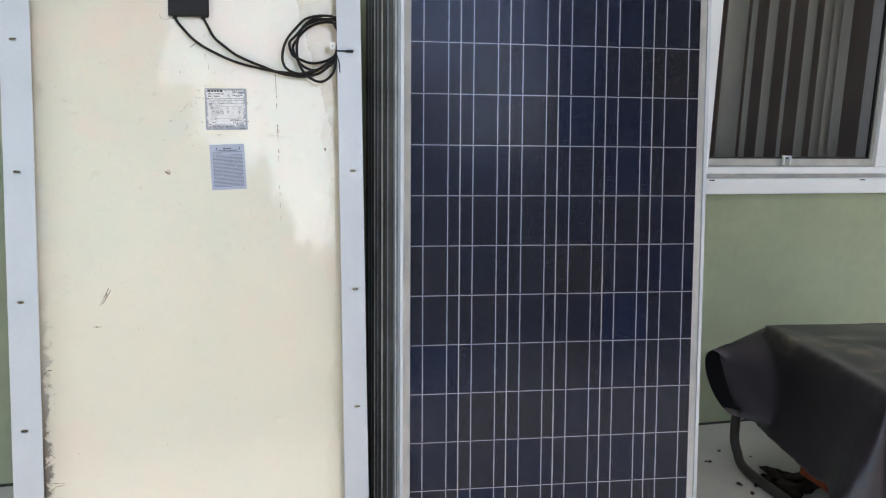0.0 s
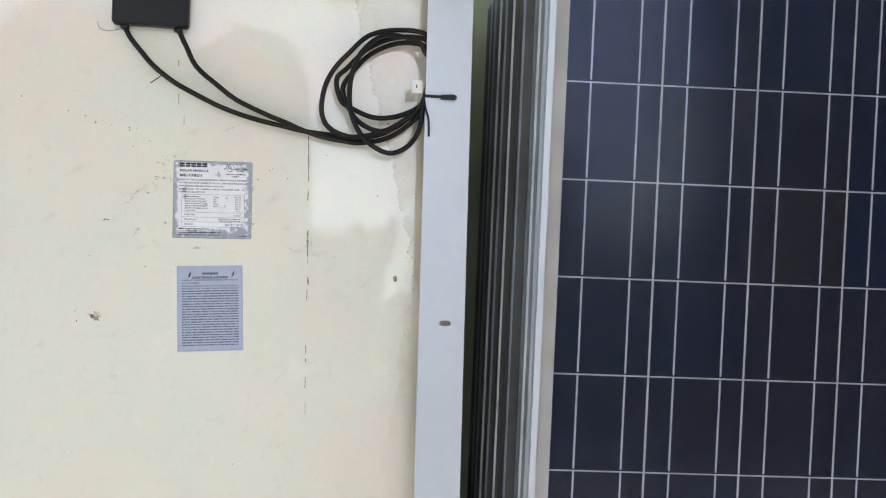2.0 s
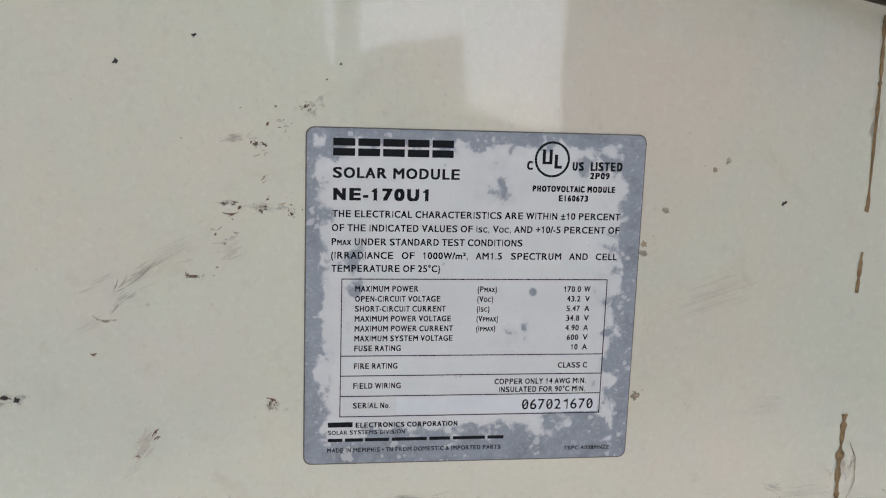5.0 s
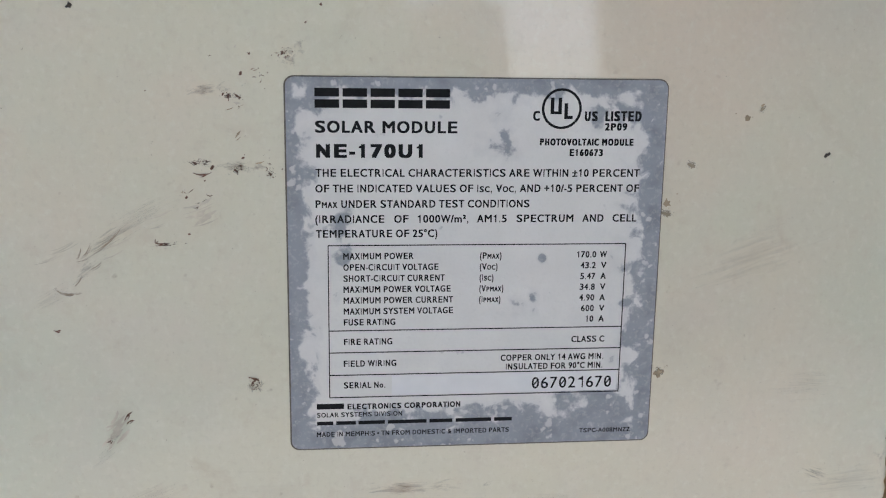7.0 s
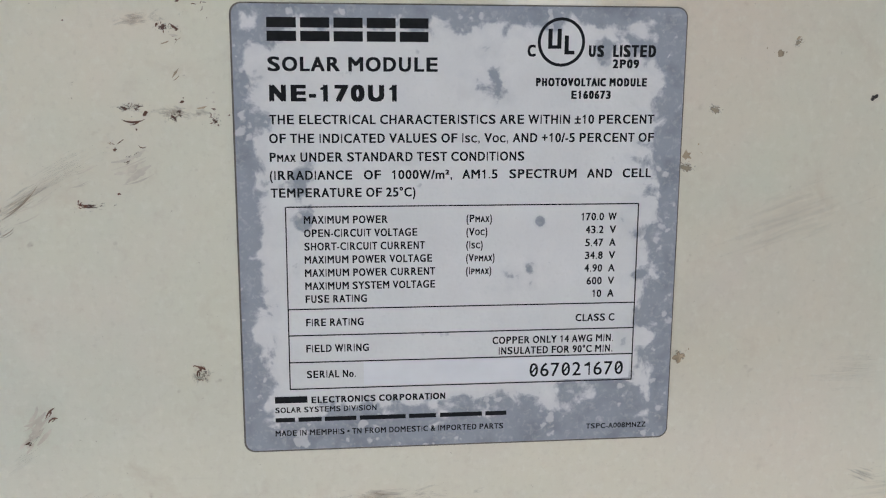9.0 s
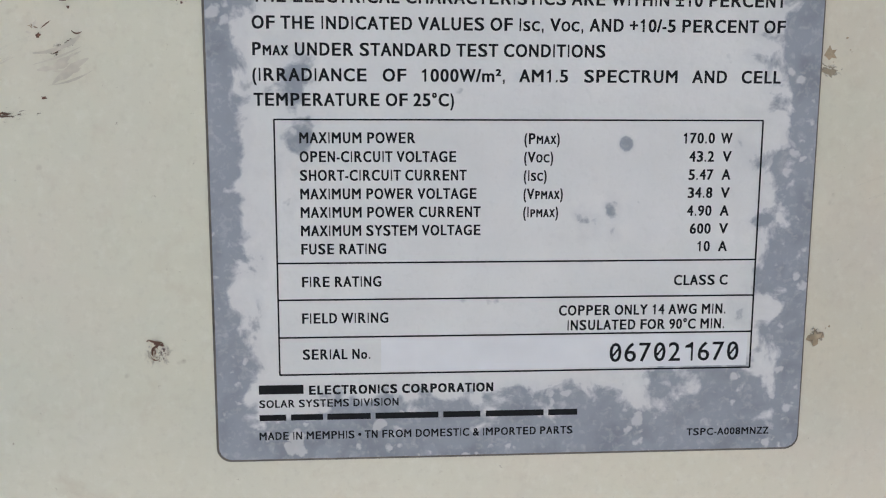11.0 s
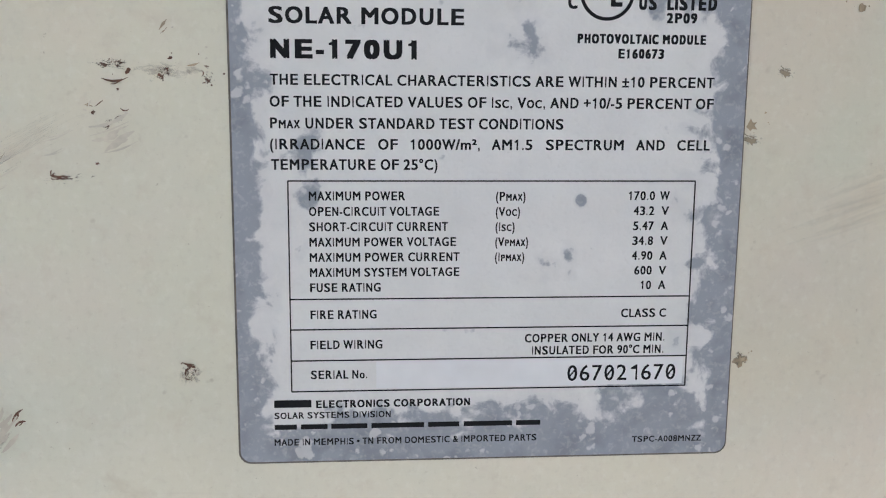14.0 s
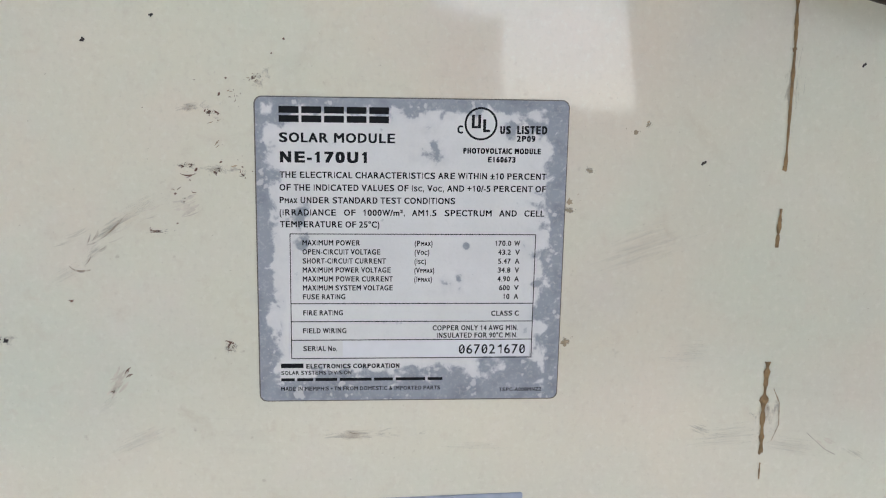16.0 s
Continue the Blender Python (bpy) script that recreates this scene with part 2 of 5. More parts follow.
def cell_material():
    m = material("silicon_cell", (0.013, 0.016, 0.030), 0.22, 0.0, 0.25, 30, 0, 60, specular=0.4)
    m.node_tree.nodes["Principled BSDF"].inputs["Specular Tint"].default_value = (0.26, 0.45, 1.0, 1)
    n, l = m.node_tree.nodes, m.node_tree.links
    info, co = n.new("ShaderNodeObjectInfo"), n.new("ShaderNodeTexCoord")
    ramp = n.new("ShaderNodeValToRGB")
    el = ramp.color_ramp.elements
    el[0].color, el[1].color = (0.023, 0.017, 0.017, 1), (0.008, 0.011, 0.034, 1)
    el.new(0.4).color = (0.017, 0.014, 0.019, 1)
    el.new(0.75).color = (0.013, 0.012, 0.024, 1)
    l.new(info.outputs["Random"], ramp.inputs[0])
    grains = node(m, "ShaderNodeTexVoronoi", Scale=140.0)
    l.new(co.outputs["Object"], grains.inputs["Vector"])
    bright = node(m, "ShaderNodeMapRange", To_Min=0.88, To_Max=1.15)
    l.new(grains.outputs["Color"], bright.inputs["Value"])
    lines = node(m, "ShaderNodeTexWave", Scale=112.0, Distortion=0.0)
    lines.bands_direction = "Z"
    l.new(co.outputs["Object"], lines.inputs["Vector"])
    edge = node(m, "ShaderNodeMapRange", From_Min=0.92, From_Max=1.0, To_Min=0.0, To_Max=0.22)
    l.new(lines.outputs["Fac"], edge.inputs["Value"])
    scale = n.new("ShaderNodeVectorMath")
    scale.operation = "SCALE"
    l.new(ramp.outputs[0], scale.inputs[0])
    l.new(bright.outputs[0], scale.inputs["Scale"])
    b = n["Principled BSDF"]
    l.new(scale.outputs[0], b.inputs["Base Color"])
    return mixed(m, (0.35, 0.36, 0.38), edge.outputs[0])


cell_mat = cell_material()
panel_glass = bpy.data.materials.new("panel_glass")
panel_glass.use_nodes = True
pgb = panel_glass.node_tree.nodes["Principled BSDF"]
pgb.inputs["Transmission Weight"].default_value, pgb.inputs["Roughness"].default_value, pgb.inputs["IOR"].default_value = 1.0, 0.10, 1.17


def side_rail(x0, x1, z0, z1, out):
    """A long rail of the frame: a channel, open to the outside, with lips at its front and back."""
    o, i = (x1, x0) if out > 0 else (x0, x1)
    deep = i + (o - i) * 0.1
    profile = [(i, 0), (o, 0), (o, 0.0055), (deep, 0.0075), (deep, 0.022), (o - out * 0.002, 0.023), (o - out * 0.002, 0.027), (deep, 0.028), (deep, D - 0.005), (o, D - 0.004), (o, D), (i, D)]
    bm = bmesh.new()
    ends = [[bm.verts.new((x, y, z)) for x, y in profile] for z in (z0, z1)]
    for e in ends:
        bm.faces.new(e)
    for k in range(len(profile)):
        j = (k + 1) % len(profile)
        bm.faces.new((ends[0][k], ends[0][j], ends[1][j], ends[1][k]))
    bmesh.ops.recalc_face_normals(bm, faces=bm.faces[:])
    return bm


def front_panel():
    """A module that shows its glass, its middle at the origin of the cell field."""
    ob = thing("solar_panel", "dark blue polycrystalline solar panel, leaning at the front of its stack", "solar panel", PB, "stacked solar panels")
    x0, x1, z0, z1, lip = -W / 2, W / 2, -H / 2, H / 2, 0.0085
    for out, a, b in ((-1, x0, x0 + lip), (1, x1 - lip, x1)):
        part("side_rail", side_rail(a, b, z0, z1, out), aluminium, ob)
    for a, b in ((z0, z0 + lip), (z1 - lip, z1)):
        part("end_rail", boxes((x0 + lip, x1 - lip, 0, D, a, b)), aluminium, ob, bevel=0.0008)
    part("back_sheet", boxes((x0 + lip, x1 - lip, 0.007, 0.009, z0 + lip, z1 - lip)), white_sheet, ob, "off-white sheet showing between the cells")
    pane = part("glass", boxes((x0 + lip, x1 - lip, 0.0018, 0.005, z0 + lip, z1 - lip)), panel_glass, ob)
    pane.visible_shadow = False
    cell_me = None
    for r in range(12):
        for c in range(6):
            at = pose((c - 2.5) * PITCH, 0, (5.5 - r) * PITCH)
            if cell_me is None:
                first = part("cell", boxes((-0.0622, 0.0622, 0.0058, 0.0066, -0.0627, 0.0627)), cell_mat, ob, at=at)
                cell_me = first.data
            else:
                o = new("cell", cell_me)
                o.parent, o.matrix_local = ob, at
    bus_me = None
    for r in range(12):
        for c in range(6):
            for side in (-0.0305, 0.0325):
                at = pose((c - 2.5) * PITCH + side, 0, (5.5 - r) * PITCH)
                if bus_me is None:      # each strip stops short of the foot of its cell
                    bus_me = part("busbar", boxes((-0.0012, 0.0012, 0.0053, 0.0057, -0.0606, 0.0634)), busbar, ob, at=at).data
                else:
                    o = new("busbar", bus_me)
                    o.parent, o.matrix_local = ob, at
    return ob


def stacked_panel(name, at, label, rail=rail_shaded, worn=True):
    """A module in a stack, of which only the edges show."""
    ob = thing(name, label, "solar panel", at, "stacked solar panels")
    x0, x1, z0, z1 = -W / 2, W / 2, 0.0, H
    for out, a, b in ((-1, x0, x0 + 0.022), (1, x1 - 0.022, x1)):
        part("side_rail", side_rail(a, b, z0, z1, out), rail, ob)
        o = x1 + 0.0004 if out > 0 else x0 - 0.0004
        # without a bright lip, the edge takes the half-shade tone as well
        part("lip", boxes((min(o, o - out * 0.003), max(o, o - out * 0.003), -0.0004, 0.0022 if rail is rail_shaded else 0.003, z0 + 0.002, z1 + 0.0004)), aluminium_edge if worn else rail_half_shade, ob, "bright worn edge of the rail" if worn else "edge of the rail with shade in its colour")
    for a, b in ((z0, z0 + 0.011), (z1 - 0.011, z1)):
        part("end_rail", boxes((x0 + 0.022, x1 - 0.022, 0, D, a, b)), aluminium_edge, ob)
    part("laminate", boxes((x0 + 0.022, x1 - 0.022, 0.003, 0.008, z0 + 0.011, z1 - 0.011)), cell_mat, ob)
    return ob


grubby = white_sheet.node_tree
grubby_co, grubby_sep = grubby.nodes.new("ShaderNodeTexCoord"), grubby.nodes.new("ShaderNodeSeparateXYZ")
grubby.links.new(grubby_co.outputs["Object"], grubby_sep.inputs[0])
grubby_edge = node(white_sheet, "ShaderNodeMapRange", From_Min=-0.382, From_Max=-0.386, To_Min=0.0, To_Max=0.25)
grubby.links.new(grubby_sep.outputs["X"], grubby_edge.inputs["Value"])
mixed(white_sheet, (0.62, 0.52, 0.38), grubby_edge.outputs[0])
front_panel()
rnd = random.Random(4)
base_b = PB @ pose(0, 0, -H / 2)
gap = 0.050
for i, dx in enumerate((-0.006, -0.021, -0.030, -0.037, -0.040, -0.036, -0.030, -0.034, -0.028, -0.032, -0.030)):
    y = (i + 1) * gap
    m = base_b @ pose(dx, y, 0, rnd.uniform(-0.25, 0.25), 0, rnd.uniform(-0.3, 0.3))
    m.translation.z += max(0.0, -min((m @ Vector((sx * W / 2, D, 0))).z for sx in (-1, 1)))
    stacked_panel("solar_panel", m, "solar panel seen edge-on in a leaning stack, weathered aluminium frame", rail_half_shade if i == 0 else rail_shaded, i in (0, 2, 4, 5, 6))


# -- the module that shows its back --
A0, A1 = 0.003, 0.820          # outer edges
FL, FR = 0.067, 0.7605         # inner edges of its two flanges
FY = -0.036                    # the flanges stand proud of the back sheet


def stadium(cx, cz, w, h, n=5):
    r = h / 2
    return [(cx + s * (w / 2 - r) + r * math.cos(a), cz + r * math.sin(a)) for s, a0 in ((1, -90), (-1, 90)) for a in [radians(a0 + 180 * k / n) for k in range(n + 1)]]


def plate(outline, holes, y0, y1):
    """A flat plate with holes through it, from outlines in x and z."""
    bm = bmesh.new()
    edges = []
    for loop in [outline, *holes]:
        vs = [bm.verts.new((x, y0, z)) for x, z in loop]
        edges += [bm.edges.new((vs[i - 1], vs[i])) for i in range(len(vs))]
    bmesh.ops.triangle_fill(bm, use_beauty=True, edges=edges)
    made = bmesh.ops.extrude_face_region(bm, geom=bm.faces[:])["geom"]
    for v in made:
        if isinstance(v, bmesh.types.BMVert):
            v.co.y = y1
    bmesh.ops.recalc_face_normals(bm, faces=bm.faces[:])
    return bm


back = thing("solar_panel", "solar panel turned round, cream back sheet with stains and two labels", "solar panel", PA, "stacked solar panels")


def sheet_material():
    """The aged back sheet: cream, yellowed by the frame, with faint grey rub marks and soft gloss."""
    m = back_sheet
    n, l = m.node_tree.nodes, m.node_tree.links
    co = n.new("ShaderNodeTexCoord")
    sep = n.new("ShaderNodeSeparateXYZ")
    l.new(co.outputs["Object"], sep.inputs[0])
    wob = node(m, "ShaderNodeTexNoise", Scale=9.0, Detail=7.0)
    l.new(co.outputs["Object"], wob.inputs["Vector"])
    off = n.new("ShaderNodeMath")
    off.operation, off.inputs[1].default_value = "MULTIPLY_ADD", 0.10
    l.new(wob.outputs["Fac"], off.inputs[0])
    l.new(sep.outputs["X"], off.inputs[2])
    # side away from the leads: aged greenish white, part of it painted reflected light
    aged_reflect = node(m, "ShaderNodeMapRange", From_Min=0.56, From_Max=0.36, To_Min=0.0, To_Max=0.45)
    l.new(off.outputs[0], aged_reflect.inputs["Value"])
    high = node(m, "ShaderNodeMapRange", From_Min=0.78, From_Max=1.05, To_Min=0.0, To_Max=1.0)
    l.new(sep.outputs["Z"], high.inputs["Value"])
    aged_reflect_high = n.new("ShaderNodeMath")
    aged_reflect_high.operation = "MULTIPLY"
    l.new(aged_reflect.outputs[0], aged_reflect_high.inputs[0])
    l.new(high.outputs[0], aged_reflect_high.inputs[1])
    mixed(m, (0.73, 0.73, 0.595), aged_reflect_high.outputs[0])
    band = node(m, "ShaderNodeMapRange", From_Min=0.780, From_Max=0.787, To_Min=0.0, To_Max=0.3)
    l.new(off.outputs[0], band.inputs["Value"])
    mixed(m, (0.54, 0.44, 0.28), band.outputs[0])
    left = node(m, "ShaderNodeMapRange", From_Min=0.128, From_Max=0.112, To_Min=0.0, To_Max=0.4)
    l.new(off.outputs[0], left.inputs["Value"])
    mixed(m, (0.42, 0.38, 0.28), left.outputs[0])
    torn = node(m, "ShaderNodeTexNoise", Scale=38.0, Detail=6.0, Roughness=0.62, Distortion=0.5)
    l.new(co.outputs["Object"], torn.inputs["Vector"])
    reach = n.new("ShaderNodeMath")
    reach.operation, reach.inputs[1].default_value = "MULTIPLY_ADD", -0.085
    l.new(torn.outputs["Fac"], reach.inputs[0])
    l.new(sep.outputs["X"], reach.inputs[2])
    lower = node(m, "ShaderNodeMapRange", From_Min=0.82, From_Max=0.40, To_Min=0.0, To_Max=1.0)
    l.new(sep.outputs["Z"], lower.inputs["Value"])
    gum = n.new("ShaderNodeMath")
    gum.operation, gum.inputs[1].default_value = "MULTIPLY_ADD", 0.07
    l.new(torn.outputs["Fac"], gum.inputs[0])
    l.new(sep.outputs["X"], gum.inputs[2])
    ooze = node(m, "ShaderNodeMapRange", From_Min=0.778, From_Max=0.786, To_Min=0.0, To_Max=0.35)
    l.new(gum.outputs[0], ooze.inputs["Value"])
    mixed(m, (0.58, 0.48, 0.31), ooze.outputs[0])
    # the run of old sealant: it widens upwards, with a brown torn rim and crumbs in it
    slope, run = n.new("ShaderNodeMath"), n.new("ShaderNodeMath")
    slope.operation, slope.inputs[1].default_value = "MULTIPLY_ADD", 0.26
    l.new(sep.outputs["Z"], slope.inputs[0])
    l.new(sep.outputs["X"], slope.inputs[2])
    run.operation, run.inputs[1].default_value = "MULTIPLY_ADD", 0.035
    l.new(torn.outputs["Fac"], run.inputs[0])
    l.new(slope.outputs[0], run.inputs[2])
    grit = node(m, "ShaderNodeTexNoise", Scale=210.0, Detail=4.0, Roughness=0.6)
    l.new(co.outputs["Object"], grit.inputs["Vector"])
    body = node(m, "ShaderNodeMapRange", From_Min=1.0810, From_Max=1.0825, To_Min=0.0, To_Max=0.72)
    rim_in = node(m, "ShaderNodeMapRange", From_Min=1.0800, From_Max=1.0812, To_Min=0.0, To_Max=1.0)
    rim_out = node(m, "ShaderNodeMapRange", From_Min=1.0860, From_Max=1.0815, To_Min=0.0, To_Max=1.0)
    flake_rim = node(m, "ShaderNodeMapRange", From_Min=0.44, From_Max=0.62, To_Min=0.0, To_Max=0.8)
    flake_all = node(m, "ShaderNodeMapRange", From_Min=0.60, From_Max=0.70, To_Min=0.0, To_Max=0.75)
    for k in (body, rim_in, rim_out):
        l.new(run.outputs[0], k.inputs["Value"])
    for k in (flake_rim, flake_all):
        l.new(grit.outputs["Fac"], k.inputs["Value"])

    def both_of(*sockets):
        last = sockets[0]
        for s in sockets[1:]:
            k = n.new("ShaderNodeMath")
            k.operation = "MULTIPLY"
            l.new(last, k.inputs[0])
            l.new(s, k.inputs[1])
            last = k.outputs[0]
        return last

    mixed(m, (0.50, 0.405, 0.225), body.outputs[0])
    mixed(m, (0.30, 0.22, 0.13), both_of(rim_in.outputs[0], rim_out.outputs[0], flake_rim.outputs[0]))
    mixed(m, (0.26, 0.19, 0.12), both_of(body.outputs[0], flake_all.outputs[0]))
    rub = node(m, "ShaderNodeTexNoise", Scale=6.0, Detail=9.0, Roughness=0.65, Distortion=0.6)
    l.new(co.outputs["Object"], rub.inputs["Vector"])
    grey = node(m, "ShaderNodeMapRange", From_Min=0.60, From_Max=0.78, To_Min=0.0, To_Max=0.30)
    l.new(rub.outputs["Fac"], grey.inputs["Value"])
    mixed(m, (0.55, 0.52, 0.45), grey.outputs[0])
    # wiped-on streaks that run up to the side, and small tan smudges
    wiped = n.new("ShaderNodeMapping")
    wiped.inputs["Rotation"].default_value = (0, radians(24), 0)
    wiped.inputs["Scale"].default_value = (9, 1, 130)
    l.new(co.outputs["Object"], wiped.inputs["Vector"])
    hair = node(m, "ShaderNodeTexNoise", Scale=1.0, Detail=6.0, Roughness=0.65, Distortion=1.0)
    l.new(wiped.outputs[0], hair.inputs["Vector"])
    where = node(m, "ShaderNodeTexNoise", Scale=17.0, Detail=3.0)
    l.new(co.outputs["Object"], where.inputs["Vector"])
    some = node(m, "ShaderNodeMapRange", From_Min=0.54, From_Max=0.68, To_Min=0.0, To_Max=1.0)
    l.new(where.outputs["Fac"], some.inputs["Value"])
    thin = node(m, "ShaderNodeMapRange", From_Min=0.52, From_Max=0.70, To_Min=0.0, To_Max=0.3)
    l.new(hair.outputs["Fac"], thin.inputs["Value"])
    wipe = n.new("ShaderNodeMath")
    wipe.operation = "MULTIPLY"
    l.new(some.outputs[0], wipe.inputs[0])
    l.new(thin.outputs[0], wipe.inputs[1])
    mixed(m, (0.50, 0.44, 0.36), wipe.outputs[0])
    for tint, scale, start, most in (((0.58, 0.48, 0.37), 46.0, 0.60, 0.45), ((0.52, 0.52, 0.40), 75.0, 0.66, 0.4), ((0.84, 0.80, 0.70), 31.0, 0.58, 0.5)):
        smudge = node(m, "ShaderNodeTexNoise", Scale=scale, Detail=5.0, Roughness=0.6, Distortion=0.8)
        l.new(co.outputs["Object"], smudge.inputs["Vector"])
        soft = node(m, "ShaderNodeMapRange", From_Min=start, From_Max=start + 0.14, To_Min=0.0, To_Max=most)
        l.new(smudge.outputs["Fac"], soft.inputs["Value"])
        mixed(m, tint, soft.outputs[0])
    crumbs = node(m, "ShaderNodeTexNoise", Scale=260.0, Detail=2.0)
    l.new(co.outputs["Object"], crumbs.inputs["Vector"])
    dots = node(m, "ShaderNodeMapRange", From_Min=0.70, From_Max=0.76, To_Min=0.0, To_Max=0.35)
    l.new(crumbs.outputs["Fac"], dots.inputs["Value"])
    mixed(m, (0.40, 0.33, 0.25), dots.outputs[0])
    b = n["Principled BSDF"]
    gloss = node(m, "ShaderNodeMapRange", From_Min=0.3, From_Max=0.7, To_Min=0.02, To_Max=0.07)
    l.new(rub.outputs["Fac"], gloss.inputs["Value"])
    l.new(gloss.outputs[0], b.inputs["Roughness"])
    for tint, scale, low, most in (((0.82, 0.66, 0.555), 4.1, 0.45, 0.75), ((0.65, 0.71, 0.60), 5.2, 0.47, 0.5), ((0.80, 0.73, 0.57), 9.0, 0.50, 0.4), ((0.66, 0.63, 0.60), 14.0, 0.55, 0.35), ((0.80, 0.69, 0.61), 21.0, 0.50, 0.4), ((0.70, 0.735, 0.60), 17.0, 0.48, 0.45)):
        cloud = node(m, "ShaderNodeTexNoise", Scale=scale, Detail=4.0, Roughness=0.6)
        shift = n.new("ShaderNodeMapping")
        shift.inputs["Location"].default_value = (scale, 2 * scale, 0.3)
        l.new(co.outputs["Object"], shift.inputs["Vector"])
        l.new(shift.outputs[0], cloud.inputs["Vector"])
        fac = node(m, "ShaderNodeMapRange", From_Min=low, From_Max=low + 0.2, To_Min=0.0, To_Max=most)
        l.new(cloud.outputs["Fac"], fac.inputs["Value"])
        mixed(m, tint, fac.outputs[0])
    for tint, scale, low, high, most in (((0.62, 0.57, 0.47), 620.0, 0.52, 0.72, 0.35), ((0.86, 0.83, 0.72), 430.0, 0.52, 0.70, 0.4), ((0.34, 0.27, 0.20), 520.0, 0.665, 0.71, 0.6), ((0.66, 0.57, 0.47), 150.0, 0.55, 0.75, 0.4)):
        grain = node(m, "ShaderNodeTexNoise", Scale=scale, Detail=5.0, Roughness=0.7)
        l.new(co.outputs["Object"], grain.inputs["Vector"])
        sown = node(m, "ShaderNodeMapRange", From_Min=low, From_Max=high, To_Min=0.0, To_Max=most)
        l.new(grain.outputs["Fac"], sown.inputs["Value"])
        mixed(m, tint, sown.outputs[0])
    yellowed = node(m, "ShaderNodeMapRange", From_Min=1.02, From_Max=0.72, To_Min=0.0, To_Max=0.5)
    l.new(sep.outputs["Z"], yellowed.inputs["Value"])
    mixed(m, (0.73, 0.665, 0.50), yellowed.outputs[0])
    for tint, near, most in (((0.42, 0.38, 0.31), 0.041, 0.5), ((0.17, 0.145, 0.12), 0.0345, 0.95)):
        hug = node(m, "ShaderNodeMapRange", From_Min=near, From_Max=near - 0.0025, To_Min=0.0, To_Max=most)
        l.new(reach.outputs[0], hug.inputs["Value"])
        both = n.new("ShaderNodeMath")
        both.operation = "MULTIPLY"
        l.new(hug.outputs[0], both.inputs[0])
        l.new(lower.outputs[0], both.inputs[1])
        mixed(m, tint, both.outputs[0])
    # the sheet follows the cells beneath it: flat facets, each tilted a little
    grid = n.new("ShaderNodeMapping")
    grid.inputs["Location"].default_value = (-0.616, 0, -0.04)
    l.new(co.outputs["Object"], grid.inputs["Vector"])
    units = n.new("ShaderNodeVectorMath")
    units.operation, units.inputs[1].default_value = "DIVIDE", (0.164, 1.0, 0.1275)
    l.new(grid.outputs[0], units.inputs[0])
    whole = n.new("ShaderNodeVectorMath")
    whole.operation = "FLOOR"
    l.new(units.outputs[0], whole.inputs[0])
    chance = n.new("ShaderNodeTexWhiteNoise")
    l.new(whole.outputs[0], chance.inputs["Vector"])
    tall = n.new("ShaderNodeMapping")
    tall.inputs["Scale"].default_value = (2.6, 1, 0.6)
    l.new(co.outputs["Object"], tall.inputs["Vector"])
    ripple = node(m, "ShaderNodeTexNoise", Scale=6.0, Detail=2.0)
    l.new(tall.outputs[0], ripple.inputs["Vector"])
    facing = n.new("ShaderNodeNewGeometry").outputs["Normal"]
    for source, amount in ((chance.outputs["Color"], 0.022), (ripple.outputs["Color"], 0.06)):
        centred, tilt = n.new("ShaderNodeVectorMath"), n.new("ShaderNodeVectorMath")
        centred.operation, centred.inputs[1].default_value = "SUBTRACT", (0.5, 0.5, 0.5)
        tilt.operation, tilt.inputs[1].default_value = "MULTIPLY_ADD", (amount, 0.0, amount)
        l.new(source, centred.inputs[0])
        l.new(centred.outputs[0], tilt.inputs[0])
        l.new(facing, tilt.inputs[2])
        facing = tilt.outputs[0]
    unit = n.new("ShaderNodeVectorMath")
    unit.operation = "NORMALIZE"
    l.new(facing, unit.inputs[0])
    l.new(unit.outputs[0], b.inputs["Normal"])
    return m


part("back_sheet", boxes((A0 + 0.004, A1 - 0.004, 0.0, 0.005, 0.004, H - 0.004)), sheet_material(), back, "glossy cream back sheet, stained and yellowed")
HOLES_R, HOLES_L = (1.401, 1.108, 0.816, 0.523, 0.23), (1.401, 1.106, 0.813, 0.521, 0.23)
for x0, x1, hx, zs in ((A0, FL, 0.0305, HOLES_L), (FR, A1, 0.7945, HOLES_R)):
    c = 0.006
    outline = [(x0, 0), (x1, 0), (x1, H), (x0, H)] if x0 < 0.5 else [(x0, 0), (x1, 0), (x1, H - c), (x1 - c, H), (x0, H)]
    part("flange", plate(outline, [stadium(hx, z, 0.0155, 0.0072) for z in zs], FY, FY + 0.0022), aluminium, back, "satin aluminium mounting flange with slots", bevel=0)
for out, a, b in ((-1, A0, A0 + 0.004), (1, A1 - 0.004, A1)):
    part("side_rail", boxes((a, b, FY + 0.0022, 0.010, 0, H)), aluminium, back)
for a, b in ((0.0, 0.012), (H - 0.012, H)):
    part("end_rail", boxes((A0 + 0.004, A1 - 0.004, FY + 0.004, -0.0005, a, b)), aluminium, back)
lip = boxes((A1, A1 + 0.004, -0.004, 0.009, 0.0, H - 0.004))
part("edge_trim", lip, aluminium_edge, back, "weathered front lip of the frame")
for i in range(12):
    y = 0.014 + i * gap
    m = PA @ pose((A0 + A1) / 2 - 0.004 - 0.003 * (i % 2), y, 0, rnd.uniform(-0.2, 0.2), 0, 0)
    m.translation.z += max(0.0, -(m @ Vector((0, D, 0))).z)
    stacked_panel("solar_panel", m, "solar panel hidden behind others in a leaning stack")

